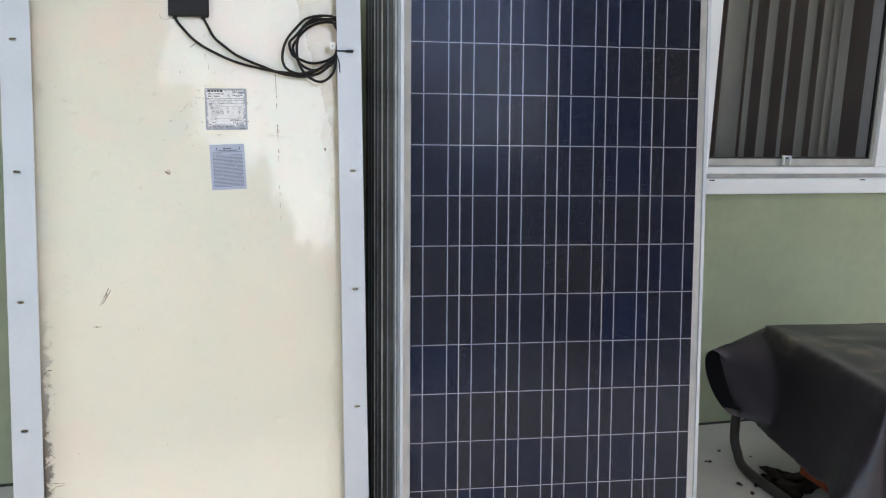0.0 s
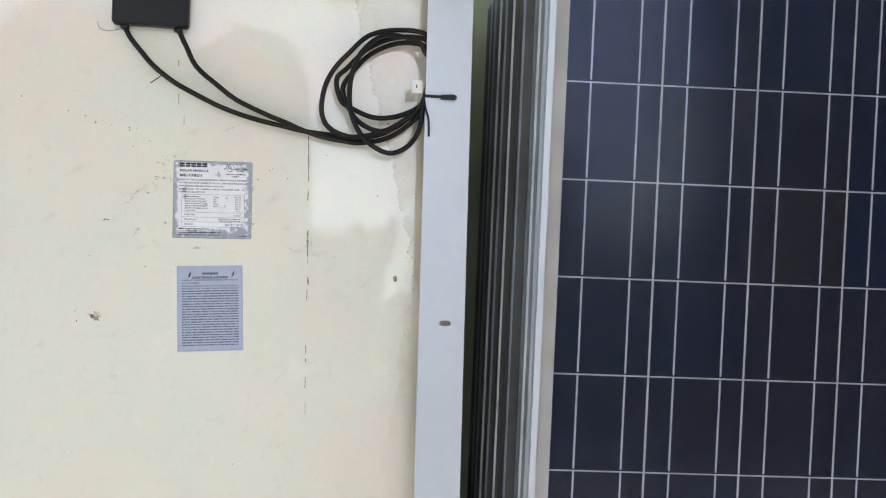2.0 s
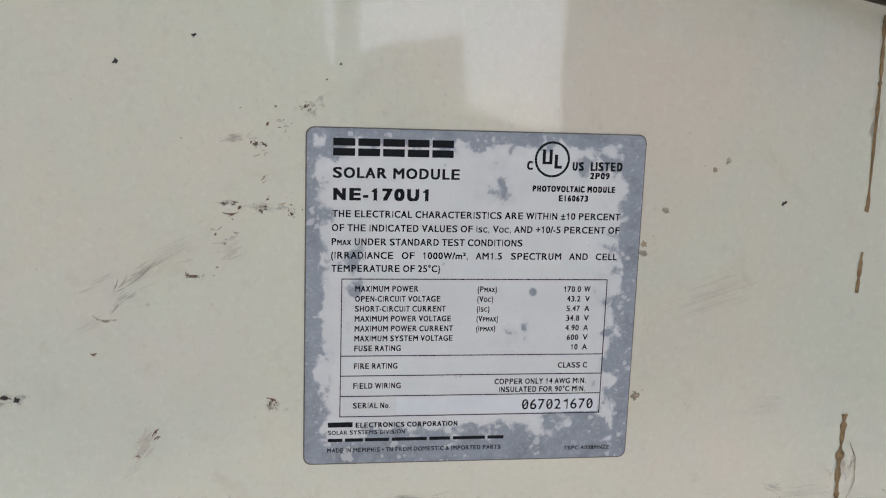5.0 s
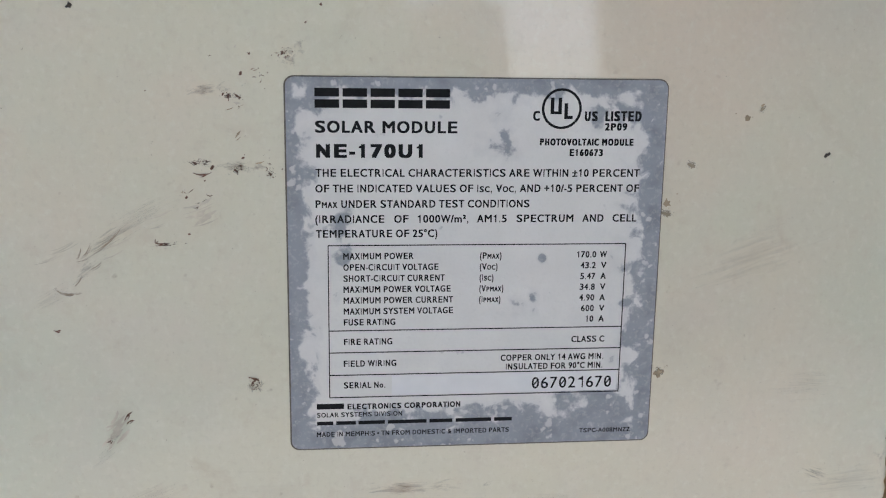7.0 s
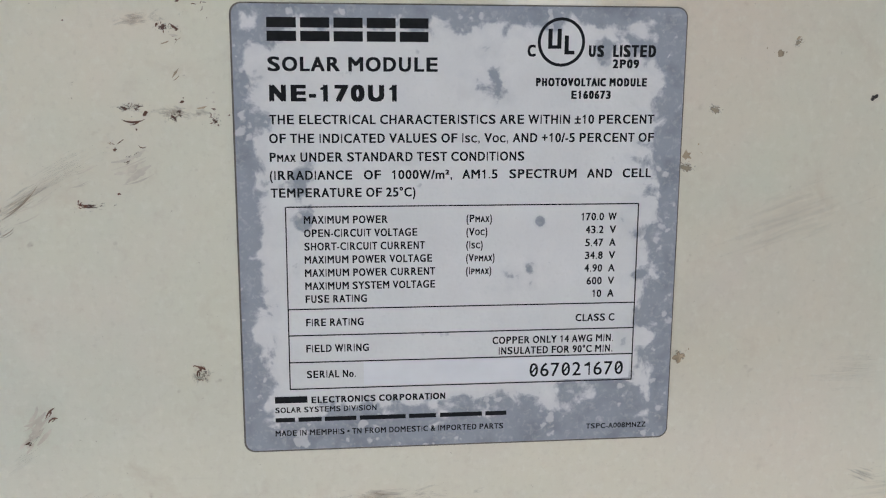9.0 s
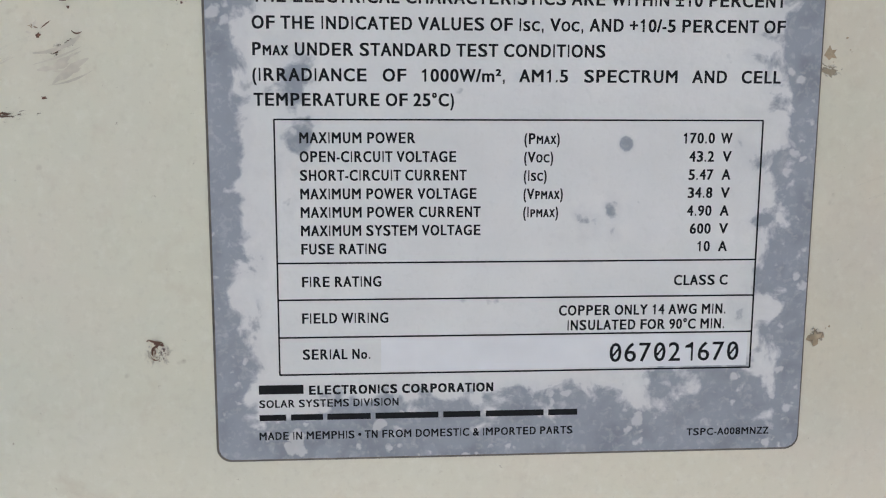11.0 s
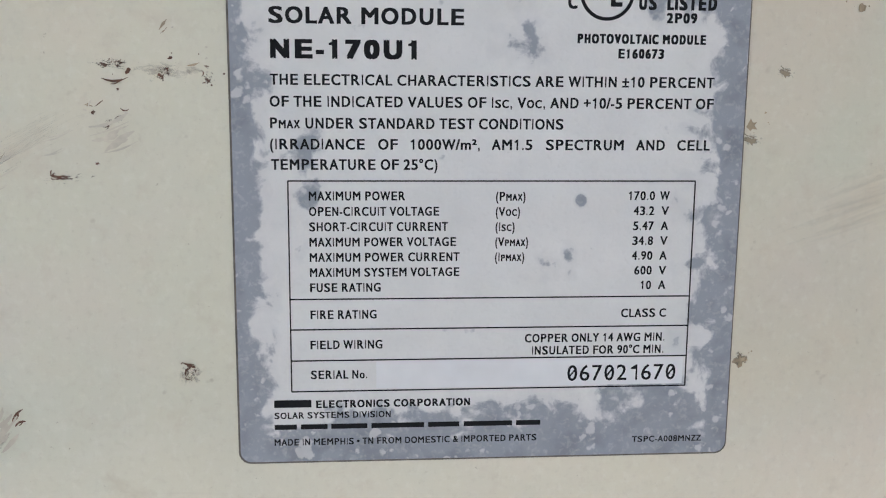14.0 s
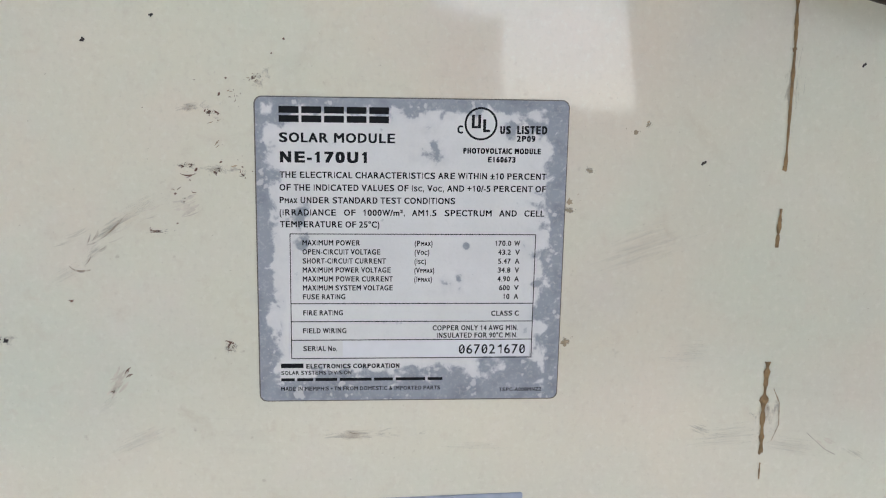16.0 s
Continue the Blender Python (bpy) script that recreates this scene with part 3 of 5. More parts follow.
# junction box and leads
jb = boxes((0.3655, 0.459, -0.020, 0.0, 1.473, 1.531))
jbox = part("junction_box", jb, black_plastic, back, "flat black plastic junction box", bevel=0.004)
for x in (0.375, 0.440):
    part("gland", boxes((x, x + 0.011, -0.013, -0.002, 1.468, 1.4735)), black_plastic, jbox, bevel=0.002)
R = 0.0033


def lead(points, label):
    return part("cable", tube(bmesh.new(), points, R, 10), cable_black, back, label, smooth=True)


lead([(0.380, -0.008, 1.472), (0.388, -0.011, 1.457), (0.401, -0.013, 1.441), (0.419, -0.014, 1.4215), (0.445, -0.014, 1.4025), (0.4815, -0.014, 1.3842), (0.5016, -0.014, 1.3753), (0.5267, -0.014, 1.3670), (0.552, -0.014, 1.3605),
      (0.5776, -0.014, 1.3555), (0.6035, -0.014, 1.3505), (0.6295, -0.014, 1.3478), (0.6558, -0.016, 1.346), (0.6785, -0.018, 1.3441), (0.7106, -0.02, 1.3521), (0.7424, -0.022, 1.3752), (0.7580, -0.024, 1.392), (0.7660, -0.02, 1.425),
      (0.7690, -0.018, 1.455), (0.7599, -0.022, 1.4775), (0.7219, -0.022, 1.4768), (0.6866, -0.022, 1.4609), (0.6608, -0.022, 1.4345), (0.6465, -0.022, 1.4176), (0.6525, -0.022, 1.3915), (0.6663, -0.022, 1.3817), (0.6936, -0.022, 1.3715),
      (0.7206, -0.022, 1.3729), (0.7475, -0.023, 1.3835), (0.762, -0.024, 1.396), (0.776, -0.022, 1.42)], "black lead coiled behind the flange")
lead([(0.446, -0.008, 1.471), (0.4565, -0.013, 1.4497), (0.4703, -0.014, 1.4245), (0.497, -0.014, 1.4025), (0.5183, -0.014, 1.3870), (0.5386, -0.014, 1.3772), (0.5643, -0.016, 1.3663), (0.5851, -0.018, 1.3587), (0.6035, -0.019, 1.3510),
      (0.6298, -0.02, 1.3430), (0.6563, -0.021, 1.3390), (0.6800, -0.022, 1.3375), (0.7162, -0.024, 1.3461), (0.748, -0.026, 1.3701), (0.7583, -0.028, 1.3868), (0.768, -0.027, 1.42), (0.770, -0.026, 1.46), (0.7599, -0.028, 1.4826),
      (0.7212, -0.028, 1.4854), (0.6859, -0.028, 1.4757), (0.6601, -0.029, 1.4505), (0.6430, -0.03, 1.4300), (0.6320, -0.03, 1.4074), (0.6278, -0.03, 1.3800), (0.6320, -0.03, 1.3615), (0.6417, -0.03, 1.3515), (0.6562, -0.029, 1.3455),
      (0.674, -0.028, 1.3440), (0.7092, -0.03, 1.3530), (0.7458, -0.03, 1.3768), (0.762, -0.028, 1.40), (0.776, -0.026, 1.43)], "black lead coiled behind the flange")
lead([(0.775, -0.03, 1.44), (0.7602, -0.03, 1.4569), (0.7482, -0.031, 1.4723), (0.7079, -0.032, 1.4768), (0.6800, -0.032, 1.4570), (0.6660, -0.03, 1.4270), (0.6630, -0.03, 1.3950), (0.6675, -0.03, 1.3690), (0.6800, -0.03, 1.3460),
      (0.7000, -0.03, 1.3300), (0.7208, -0.03, 1.3252), (0.742, -0.03, 1.3368), (0.7547, -0.03, 1.3587), (0.7580, -0.031, 1.3854), (0.764, -0.03, 1.41), (0.776, -0.028, 1.44)], "black lead coiled behind the flange")
lead([(0.776, -0.014, 1.45), (0.763, -0.014, 1.470), (0.727, -0.014, 1.472), (0.690, -0.015, 1.455), (0.664, -0.02, 1.425), (0.6546, -0.024, 1.4019), (0.6719, -0.024, 1.3684), (0.6993, -0.024, 1.354), (0.7261, -0.025, 1.3607), (0.7524, -0.026, 1.3861), (0.776, -0.024, 1.40)],
     "black lead coiled behind the flange")
tie = boxes((0.757, 0.780, -0.0395, -0.0372, 1.3985, 1.4022), (0.780, 0.799, -0.0425, -0.0372, 1.3966, 1.4026))
part("cable_tie", tie, black_plastic, back, "black cable tie through a flange slot", bevel=0.0009)
part("tie_tail", tube(bmesh.new(), [(0.7585, -0.034, 1.402), (0.7605, -0.0385, 1.385), (0.765, -0.0385, 1.37), (0.766, -0.0385, 1.348)], 0.0013, 6), black_plastic, back, "loose end of the tie", smooth=True)
tag_white = material("white_tag", (0.75, 0.75, 0.72), 0.5)
tag = part("cable_tag", boxes((0.7430, 0.7560, -0.036, -0.0352, 1.4040, 1.4205)), tag_white, back, "small white paper cable tag")
part("print_mark", boxes((0.7480, 0.7495, -0.0364, -0.03605, 1.4105, 1.4140)), ink, tag)
part("twig", tube(bmesh.new(), [(0.414, -0.010, 1.401), (0.424, -0.010, 1.409), (0.431, -0.010, 1.415)], 0.0007, 5), material("dry_twig", (0.09, 0.06, 0.03), 0.8), back, "dry twig caught on the lead", smooth=True)
part("wire", tube(bmesh.new(), [(0.346, -0.001, 1.477), (0.349, -0.001, 1.469), (0.360, -0.001, 1.466), (0.377, -0.001, 1.470)], 0.0005, 5), material("straw", (0.35, 0.27, 0.14), 0.8), back, smooth=True)


# -- printed labels on the back sheet --
def label_material(name, base, worn, w, h, sides, amount, patches=()):
    """Silvery label stock; its clear top layer has whitened inside and stayed grey along the edges.
    sides: how far the grey reaches in from the left, right, bottom and top; patches: grey blots (x, z, half width, half height, strength)."""
    m = material(name, worn, 0.42, 0.0, 0.05, 90, 0.05, 900)
    n, l = m.node_tree.nodes, m.node_tree.links
    co, sep = n.new("ShaderNodeTexCoord"), n.new("ShaderNodeSeparateXYZ")
    l.new(co.outputs["Object"], sep.inputs[0])
    x, z = sep.outputs["X"], sep.outputs["Z"]

    def calc(op, a, b=0.0):
        k = n.new("ShaderNodeMath")
        k.operation = op
        for i, q in enumerate((a, b)):
            if isinstance(q, (int, float)):
                k.inputs[i].default_value = q
            else:
                l.new(q, k.inputs[i])
        return k.outputs[0]

    def cloud(scale, detail=5.0, rough=0.55, warp=0.3):
        k = node(m, "ShaderNodeTexNoise", Scale=scale, Detail=detail, Roughness=rough, Distortion=warp)
        l.new(co.outputs["Object"], k.inputs["Vector"])
        return k.outputs["Fac"]

    def ramp(value, lo, hi, most):
        k = node(m, "ShaderNodeMapRange", From_Min=lo, From_Max=hi, To_Min=0.0, To_Max=most)
        l.new(value, k.inputs["Value"])
        return k.outputs[0]

    left, right, bottom, top = sides
    near = calc("MAXIMUM", calc("SUBTRACT", 1.0, calc("MULTIPLY", x, 1 / left)), calc("SUBTRACT", 1.0, calc("MULTIPLY", calc("SUBTRACT", w, x), 1 / right)))
    near = calc("MAXIMUM", near, calc("SUBTRACT", 1.0, calc("MULTIPLY", z, 1 / bottom)))
    near = calc("MAXIMUM", near, calc("SUBTRACT", 1.0, calc("MULTIPLY", calc("SUBTRACT", h, z), 1 / top)))
    for px, pz, rx, rz, strength in patches:
        dx, dz = calc("MULTIPLY", calc("SUBTRACT", x, px), 1 / rx), calc("MULTIPLY", calc("SUBTRACT", z, pz), 1 / rz)
        far = calc("SQRT", calc("ADD", calc("MULTIPLY", dx, dx), calc("MULTIPLY", dz, dz)))
        near = calc("MAXIMUM", near, calc("MULTIPLY", calc("SUBTRACT", 1.0, far), strength))
    torn = calc("ADD", calc("MULTIPLY", calc("SUBTRACT", cloud(170.0, 6.0), 0.5), 1.9), calc("MULTIPLY", calc("SUBTRACT", cloud(55.0, 3.0), 0.5), 1.2))
    level = calc("ADD", near, torn)
    mixed(m, tuple(0.5 * (p + q) for p, q in zip(base, worn)), ramp(level, 0.0, 0.5, 0.45 * amount))      # a soft haze round the grey
    mixed(m, base, ramp(level, 0.30, 0.46, amount))
    deep = calc("MULTIPLY", ramp(level, 0.45, 0.9, 1.0), ramp(cloud(130.0, 5.0), 0.45, 0.62, 0.7))
    mixed(m, tuple(0.72 * c for c in base), deep)
    # round flecks where the top layer lifted inside the grey
    cells = node(m, "ShaderNodeTexVoronoi", Scale=420.0, Randomness=1.0)
    ragged = node(m, "ShaderNodeTexNoise", Scale=700.0, Detail=3.0)
    l.new(co.outputs["Object"], ragged.inputs["Vector"])
    bent = n.new("ShaderNodeVectorMath")
    bent.operation, bent.inputs[1].default_value = "MULTIPLY_ADD", (0.0022, 0.0022, 0.0022)
    l.new(ragged.outputs["Color"], bent.inputs[0])
    l.new(co.outputs["Object"], bent.inputs[2])
    l.new(bent.outputs[0], cells.inputs["Vector"])
    size = calc("MULTIPLY", calc("SUBTRACT", cloud(120.0, 2.0), 0.46), 2.2)
    lifted = calc("MULTIPLY", ramp(calc("SUBTRACT", size, cells.outputs["Distance"]), -0.06, 0.08, 0.65), ramp(level, 0.28, 0.42, 1.0))
    mixed(m, tuple(0.93 * c for c in worn), lifted)
    mixed(m, tuple(0.9 * c for c in base), ramp(cloud(210.0, 3.0), 0.70, 0.76, 0.6))
    return mixed(m, tuple(0.86 * c for c in worn), ramp(cloud(900.0, 3.0), 0.52, 0.75, 0.35))


def rounded(x0, x1, z0, z1, r, n=5):
    pts = []
    for cx, cz, a0 in ((x1 - r, z0 + r, -90), (x1 - r, z1 - r, 0), (x0 + r, z1 - r, 90), (x0 + r, z0 + r, 180)):
        pts += [(cx + r * math.cos(radians(a0 + 90 * k / n)), cz + r * math.sin(radians(a0 + 90 * k / n))) for k in range(n + 1)]
    return pts


INK_Y = -0.00042


# advance, left and right edge of each character of the sans serif print, in thousandths of its size
FACE = dict(zip("ABCDEFGHIJKLMNOPQRSTUVWXYZ", ((667, 14, 654), (667, 74, 627), (722, 44, 681), (722, 81, 674), (667, 86, 616), (611, 86, 583), (778, 48, 709), (722, 77, 646), (278, 91, 188),
            (500, 17, 428), (667, 76, 663), (556, 76, 537), (833, 73, 761), (722, 76, 646), (778, 39, 739), (667, 86, 622), (778, 39, 739), (722, 88, 684), (667, 49, 620), (611, 14, 597),
            (722, 79, 644), (667, 20, 647), (944, 16, 928), (667, 19, 648), (667, 14, 653), (611, 23, 588))))
FACE.update({".": (278, 87, 191), ",": (278, 87, 191), "-": (333, 44, 289), "/": (278, -17, 295), "(": (333, 68, 299), ")": (333, 34, 265), "+": (584, 39, 545), "\u00b1": (584, 39, 545), "\u00b0": (400, 54, 346),
             "\u2022": (350, 18, 333), "&": (667, 44, 645), " ": (278, 0, 0), "o": (556, 35, 521), "m": (833, 65, 769), "\u00b2": (333, 4, 323), "1": (556, 101, 359)})
glyphs = {}


def glyph(letter):
    """The flat outline of one character of the built-in font: its points, faces, left and right edge."""
    if letter not in glyphs:
        cu = bpy.data.curves.new("print", "FONT")
        cu.body, cu.size, cu.resolution_u = letter, 1.0, 3
        probe = bpy.data.objects.new("print", cu)
        flat = bpy.data.meshes.new_from_object(probe)
        bpy.data.objects.remove(probe)
        pts = [v.co.copy() for v in flat.vertices]
        glyphs[letter] = (pts, [tuple(f.vertices) for f in flat.polygons], min(v.x for v in pts), max(v.x for v in pts))
        bpy.data.meshes.remove(flat)
    return glyphs[letter]


def print_text(parent, words, x0, x1, z, cap, bold=0.0, y=INK_Y, even=False, mat=None):
    """One printed run of words, from x0 to x1 on the baseline z, with capitals cap high; all in millimetres.
    A caret switches to small capitals and back; even sets every character as wide as the next."""
    row, pen, size = [], 0.0, 1.0
    for letter in words:
        if letter == "^":
            size = 0.76 if size == 1.0 else 1.0
            continue
        step, left, right = (600, 60, 540) if even else FACE.get(letter, (556, 37, 519))
        if even and letter == "1":
            left, right = 140, 460
        if letter != " ":
            row.append((letter, pen + left * size, pen + right * size, size))
        pen += step * size
    first, last = row[0][1], row[-1][2]
    heavy = (0.025 + 0.8 * bold) * cap / CAP          # half the weight added to each stem, in millimetres
    across = (x1 - x0) / (last - first)
    verts, faces = [], []
    for letter, a, b, size in row:
        pts, tris, lo, hi = glyph(letter)
        fat, wide = heavy, max(0.0, 3.2 * heavy - (b - a) * across) / across / 2
        a, b = a - wide, b + wide
        a, b = x0 + (a - first) * across + fat, x0 + (b - first) * across - fat
        if letter == "1":       # a stem with a flag
            flag, a = a - fat, b - 0.09 * across * 700
            start = len(verts)
            verts += [(px / 1000, y - 0.00002, (z + pz * cap * size) / 1000) for px, pz in ((flag, 0.70), (flag, 0.80), (a + fat, 0.99), (a + fat, 0.70))]
            faces.append((start, start + 3, start + 2, start + 1))
        for k, (sx, sz) in enumerate(((-1, -0.6), (-1, 0.6), (1, -0.6), (1, 0.6), (0, 0))):
            start = len(verts)
            verts += [((a + (v.x - lo) * (b - a) / (hi - lo) + sx * fat) / 1000, y - 0.000004 * k, (z + 0.6 * fat + v.y * size * (cap - 1.2 * fat) / CAP + sz * fat) / 1000) for v in pts]
            faces += [tuple(i + start for i in f) for f in tris]
    me = bpy.data.meshes.new("print")
    me.from_pydata(verts, [], faces)
    me.materials.append(mat or ink)
    ob = new("print", me)
    ob.parent = parent
    said = words.replace("^", "").lower()
    ob["label"] = "printed words: " + said if len(said) < 40 else "printed line of words"
    return ob


probe_cu = bpy.data.curves.new("probe", "FONT")
probe_cu.body = "H"
probe_ob = bpy.data.objects.new("probe", probe_cu)
probe_me = bpy.data.meshes.new_from_object(probe_ob)
CAP = max(v.co.y for v in probe_me.vertices)
bpy.data.objects.remove(probe_ob)
bpy.data.meshes.remove(probe_me)


def print_bar(parent, x0, x1, z0, z1, name="print_bar"):
    return part(name, boxes((x0 / 1000, x1 / 1000, INK_Y - 0.00005, INK_Y + 0.00002, z0 / 1000, z1 / 1000)), ink, parent)


LW, LH = 0.0982, 0.0982
part("label_grime", plate(rounded(0.0002, LW + 0.0003, -0.0010, LH - 0.0003, 0.0024), [], -0.0002, 0.0), material("grime_line", (0.16, 0.14, 0.12), 0.8, 0, 0.5, 300), back, "thin dirty outline round the label", at=pose(0.4463, 0, 1.2085, 0, -0.9, 0))
rating = part("rating_label", plate(rounded(0.0006, LW, -0.0006, LH - 0.0006, 0.0022), [], -0.0004, 0.0), label_material("rating_label_stock", (0.315, 0.34, 0.395), (0.78, 0.772, 0.77), LW, LH, (0.0085, 0.0110, 0.0125, 0.0075), 0.95,
                   ((0.0135, 0.062, 0.0045, 0.016, 0.62), (0.0555, 0.083, 0.007, 0.008, 0.62), (0.0605, 0.0385, 0.005, 0.003, 0.48), (0.0668, 0.0512, 0.0018, 0.0018, 1.2), (0.0645, 0.0405, 0.0018, 0.0026, 0.6),
                    (0.092, 0.091, 0.018, 0.010, 0.75), (0.086, 0.008, 0.026, 0.011, 0.9), (0.008, 0.092, 0.010, 0.009, 0.8), (0.074, 0.0125, 0.008, 0.004, 0.6))), back,
              "worn silver rating label with black print", at=pose(0.4463, 0, 1.2085, 0, -0.9, 0))
serial_white = material("white_serial_strip", (0.80, 0.80, 0.83), 0.5, 0, 0.04, 200)
part("serial_strip", boxes((0.0272, 0.0885, -0.00041, -0.0003, 0.0141, 0.0196)), serial_white, rating, "whiter strip behind the serial number")
# maker's mark as plain blocks
for k in range(5):
    a = 7.8 + k * 6.95
    print_bar(rating, a, a + 6.1, 90.0, 92.1)
    print_bar(rating, a, a + 6.1, 92.8, 94.9)
print_text(rating, "SOLAR MODULE", 7.8, 43.7, 83.8, 3.0, 0.012)
print_text(rating, "NE-170U1", 8.0, 34.9, 77.5, 3.5, 0.042)
print_text(rating, "C", 63.1, 64.9, 87.1, 2.5, 0.02)
print_text(rating, "US", 76.6, 80.0, 87.1, 2.5, 0.03)
print_text(rating, "LISTED", 82.0, 91.6, 87.1, 2.6, 0.03)
print_text(rating, "2P09", 82.0, 87.9, 84.7, 1.9, 0.03)
print_text(rating, "PHOTOVOLTAIC MODULE", 65.1, 89.8, 80.8, 1.8, 0.035)
print_text(rating, "E160673", 73.0, 81.8, 78.1, 1.8, 0.03)
ring = []
for r in (5.2, 4.55):
    ring.append([((70.5 + r * math.cos(2 * math.pi * k / 40)) / 1000, (90.2 + r * math.sin(2 * math.pi * k / 40)) / 1000) for k in range(40)])
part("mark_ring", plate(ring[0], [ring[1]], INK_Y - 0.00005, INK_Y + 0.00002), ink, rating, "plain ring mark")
for q in ((67.6, 68.5, 89.4, 93.0), (69.6, 70.5, 89.4, 93.0), (67.6, 70.5, 88.8, 89.5), (71.2, 72.1, 87.6, 91.6), (71.2, 73.4, 87.6, 88.4)):
    print_bar(rating, *q)
BODY = 2.0
print_text(rating, "THE ELECTRICAL CHARACTERISTICS ARE WITHIN \u00b110 PERCENT", 7.8, 91.9, 72.7, BODY)
print_text(rating, "OF THE INDICATED VALUES OF I^SC^, V^OC^, AND +10/-5 PERCENT OF", 7.7, 92.0, 68.7, BODY)
print_text(rating, "P^MAX^", 7.7, 13.2, 64.7, BODY)
print_text(rating, "UNDER STANDARD TEST CONDITIONS", 14.2, 62.9, 64.7, BODY)
for words, a, b in (("(IRRADIANCE", 7.6, 25.2), ("OF", 27.7, 31.4), ("1000W/m\u00b2,", 33.8, 46.9), ("AM1.5", 49.2, 57.0), ("SPECTRUM", 59.6, 74.7), ("AND", 77.1, 82.8), ("CELL", 85.2, 91.7)):
    print_text(rating, words, a, b, 60.8, BODY)
print_text(rating, "TEMPERATURE OF 25\u00b0C)", 7.7, 38.9, 57.0, BODY)
# the table: a ruled box with three cross lines
for z in (54.9, 32.1, 26.1, 19.9, 13.7):
    print_bar(rating, 10.7, 89.2, z - 0.13, z + 0.13, "rule")
for x in (10.75, 89.15):
    print_bar(rating, x - 0.13, x + 0.13, 13.7, 54.9, "rule")
SMALL, ROW0, STEP = 1.72, 51.2, 2.945
for k, (words, end) in enumerate((("MAXIMUM POWER", 32.8), ("OPEN-CIRCUIT VOLTAGE", 39.3), ("SHORT-CIRCUIT CURRENT", 41.0), ("MAXIMUM POWER VOLTAGE", 42.6), ("MAXIMUM POWER CURRENT", 43.3), ("MAXIMUM SYSTEM VOLTAGE", 43.3), ("FUSE RATING", 28.1))):
    print_text(rating, words, 14.6, end, ROW0 - STEP * k, SMALL)
for k, (sign, end) in enumerate((("(P^MAX^)", 55.9), ("(V^OC^)", 54.9), ("(I^SC^)", 53.9), ("(V^PMAX^)", 56.6), ("(I^PMAX^)", 55.9))):
    print_text(rating, sign, 50.2, end, ROW0 - 0.1 - STEP * k, SMALL)
for k, (value, start, unit) in enumerate((("170.0", 76.1, "W"), ("43.2", 77.2, "V"), ("5.47", 77.2, "A"), ("34.8", 77.2, "V"), ("4.90", 77.2, "A"), ("600", 77.8, "V"), ("10", 79.2, "A"))):
    print_text(rating, value, start, 81.3, ROW0 - STEP * k, SMALL)
    print_text(rating, unit, 82.3 if unit == "W" else 82.7, 84.2, ROW0 - STEP * k, SMALL)
print_text(rating, "FIRE RATING", 14.6, 27.3, 28.2, SMALL)
print_text(rating, "CLASS C", 75.5, 84.6, 27.9, SMALL)
print_text(rating, "FIELD WIRING", 14.5, 28.4, 22.2, SMALL)
print_text(rating, "COPPER ONLY 14 AWG MIN.", 56.4, 84.5, 23.0, SMALL)
print_text(rating, "INSULATED FOR 90\u00b0C MIN.", 57.9, 84.4, 20.5, SMALL)
print_text(rating, "SERIAL No.", 14.5, 25.4, 16.2, SMALL)
print_text(rating, "067021670", 65.1, 87.1, 15.0, 3.2, -0.022, even=True)
for k in (0, 3, 8):     # slashed noughts
    a = 65.1 + k * 2.49
    s = bmesh.new()
    box(s, -0.00115, 0.00115, INK_Y - 0.00004, INK_Y + 0.00002, -0.00016, 0.00016, pose((a + 1.0) / 1000, 0, 0.0166, 0, -52, 0))
    part("print_bar", s, ink, rating)
print_bar(rating, 7.3, 14.5, 10.5, 12.0)
print_text(rating, "ELECTRONICS CORPORATION", 15.4, 45.7, 10.3, 1.55, 0.02)
print_text(rating, "SOLAR SYSTEMS DIVISION", 7.3, 30.0, 8.2, 1.3)
for a, b in ((7.3, 11.6), (12.4, 17.6), (18.3, 25.4), (26.2, 36.6), (37.4, 43.6), (44.5, 54.2), (55.0, 59.9)):
    print_bar(rating, a, b, 6.0, 7.0)
print_text(rating, "MADE IN MEMPHIS \u2022 TN FROM DOMESTIC & IMPORTED PARTS", 7.2, 59.2, 2.7, 1.35)
print_text(rating, "TSPC-A008MNZZ", 78.8, 93.1, 1.9, 1.25)

hazard = part("hazard_label", plate(rounded(0.0, 0.0818, 0.0, 0.1087, 0.0006, 2), [], -0.0004, 0.0), label_material("hazard_label_stock", (0.36, 0.41, 0.52), (0.39, 0.43, 0.54), 0.082, 0.109, (0.004, 0.004, 0.004, 0.004), 0.4), back,
              "blue-grey warning label with dense black print", at=pose(0.4577, 0, 1.0632, 0, -2.4, 0))
print_text(hazard, "WARNING", 31.0, 51.0, 97.3, 2.9, 0.03)
print_text(hazard, "ELECTRICAL HAZARD", 19.5, 63.2, 92.3, 2.9, 0.03)
for x in (15.6, 69.5):
    bolt = plate([((x + a) / 1000, (97.3 + b) / 1000) for a, b in ((2.6, 5.0), (-1.2, 0.9), (0.3, 0.6), (-2.0, -2.2), (-0.6, -2.3), (-3.3, -5.4), (1.6, -0.9), (0.3, -0.9), (2.6, 2.0), (1.0, 2.1))], [], INK_Y - 0.00005, INK_Y + 0.00002)
    part("bolt_mark", bolt, ink, hazard, "black lightning bolt mark")
fine = material("fine_print", (0.11, 0.12, 0.16), 0.5, 0, 0.1, 900)
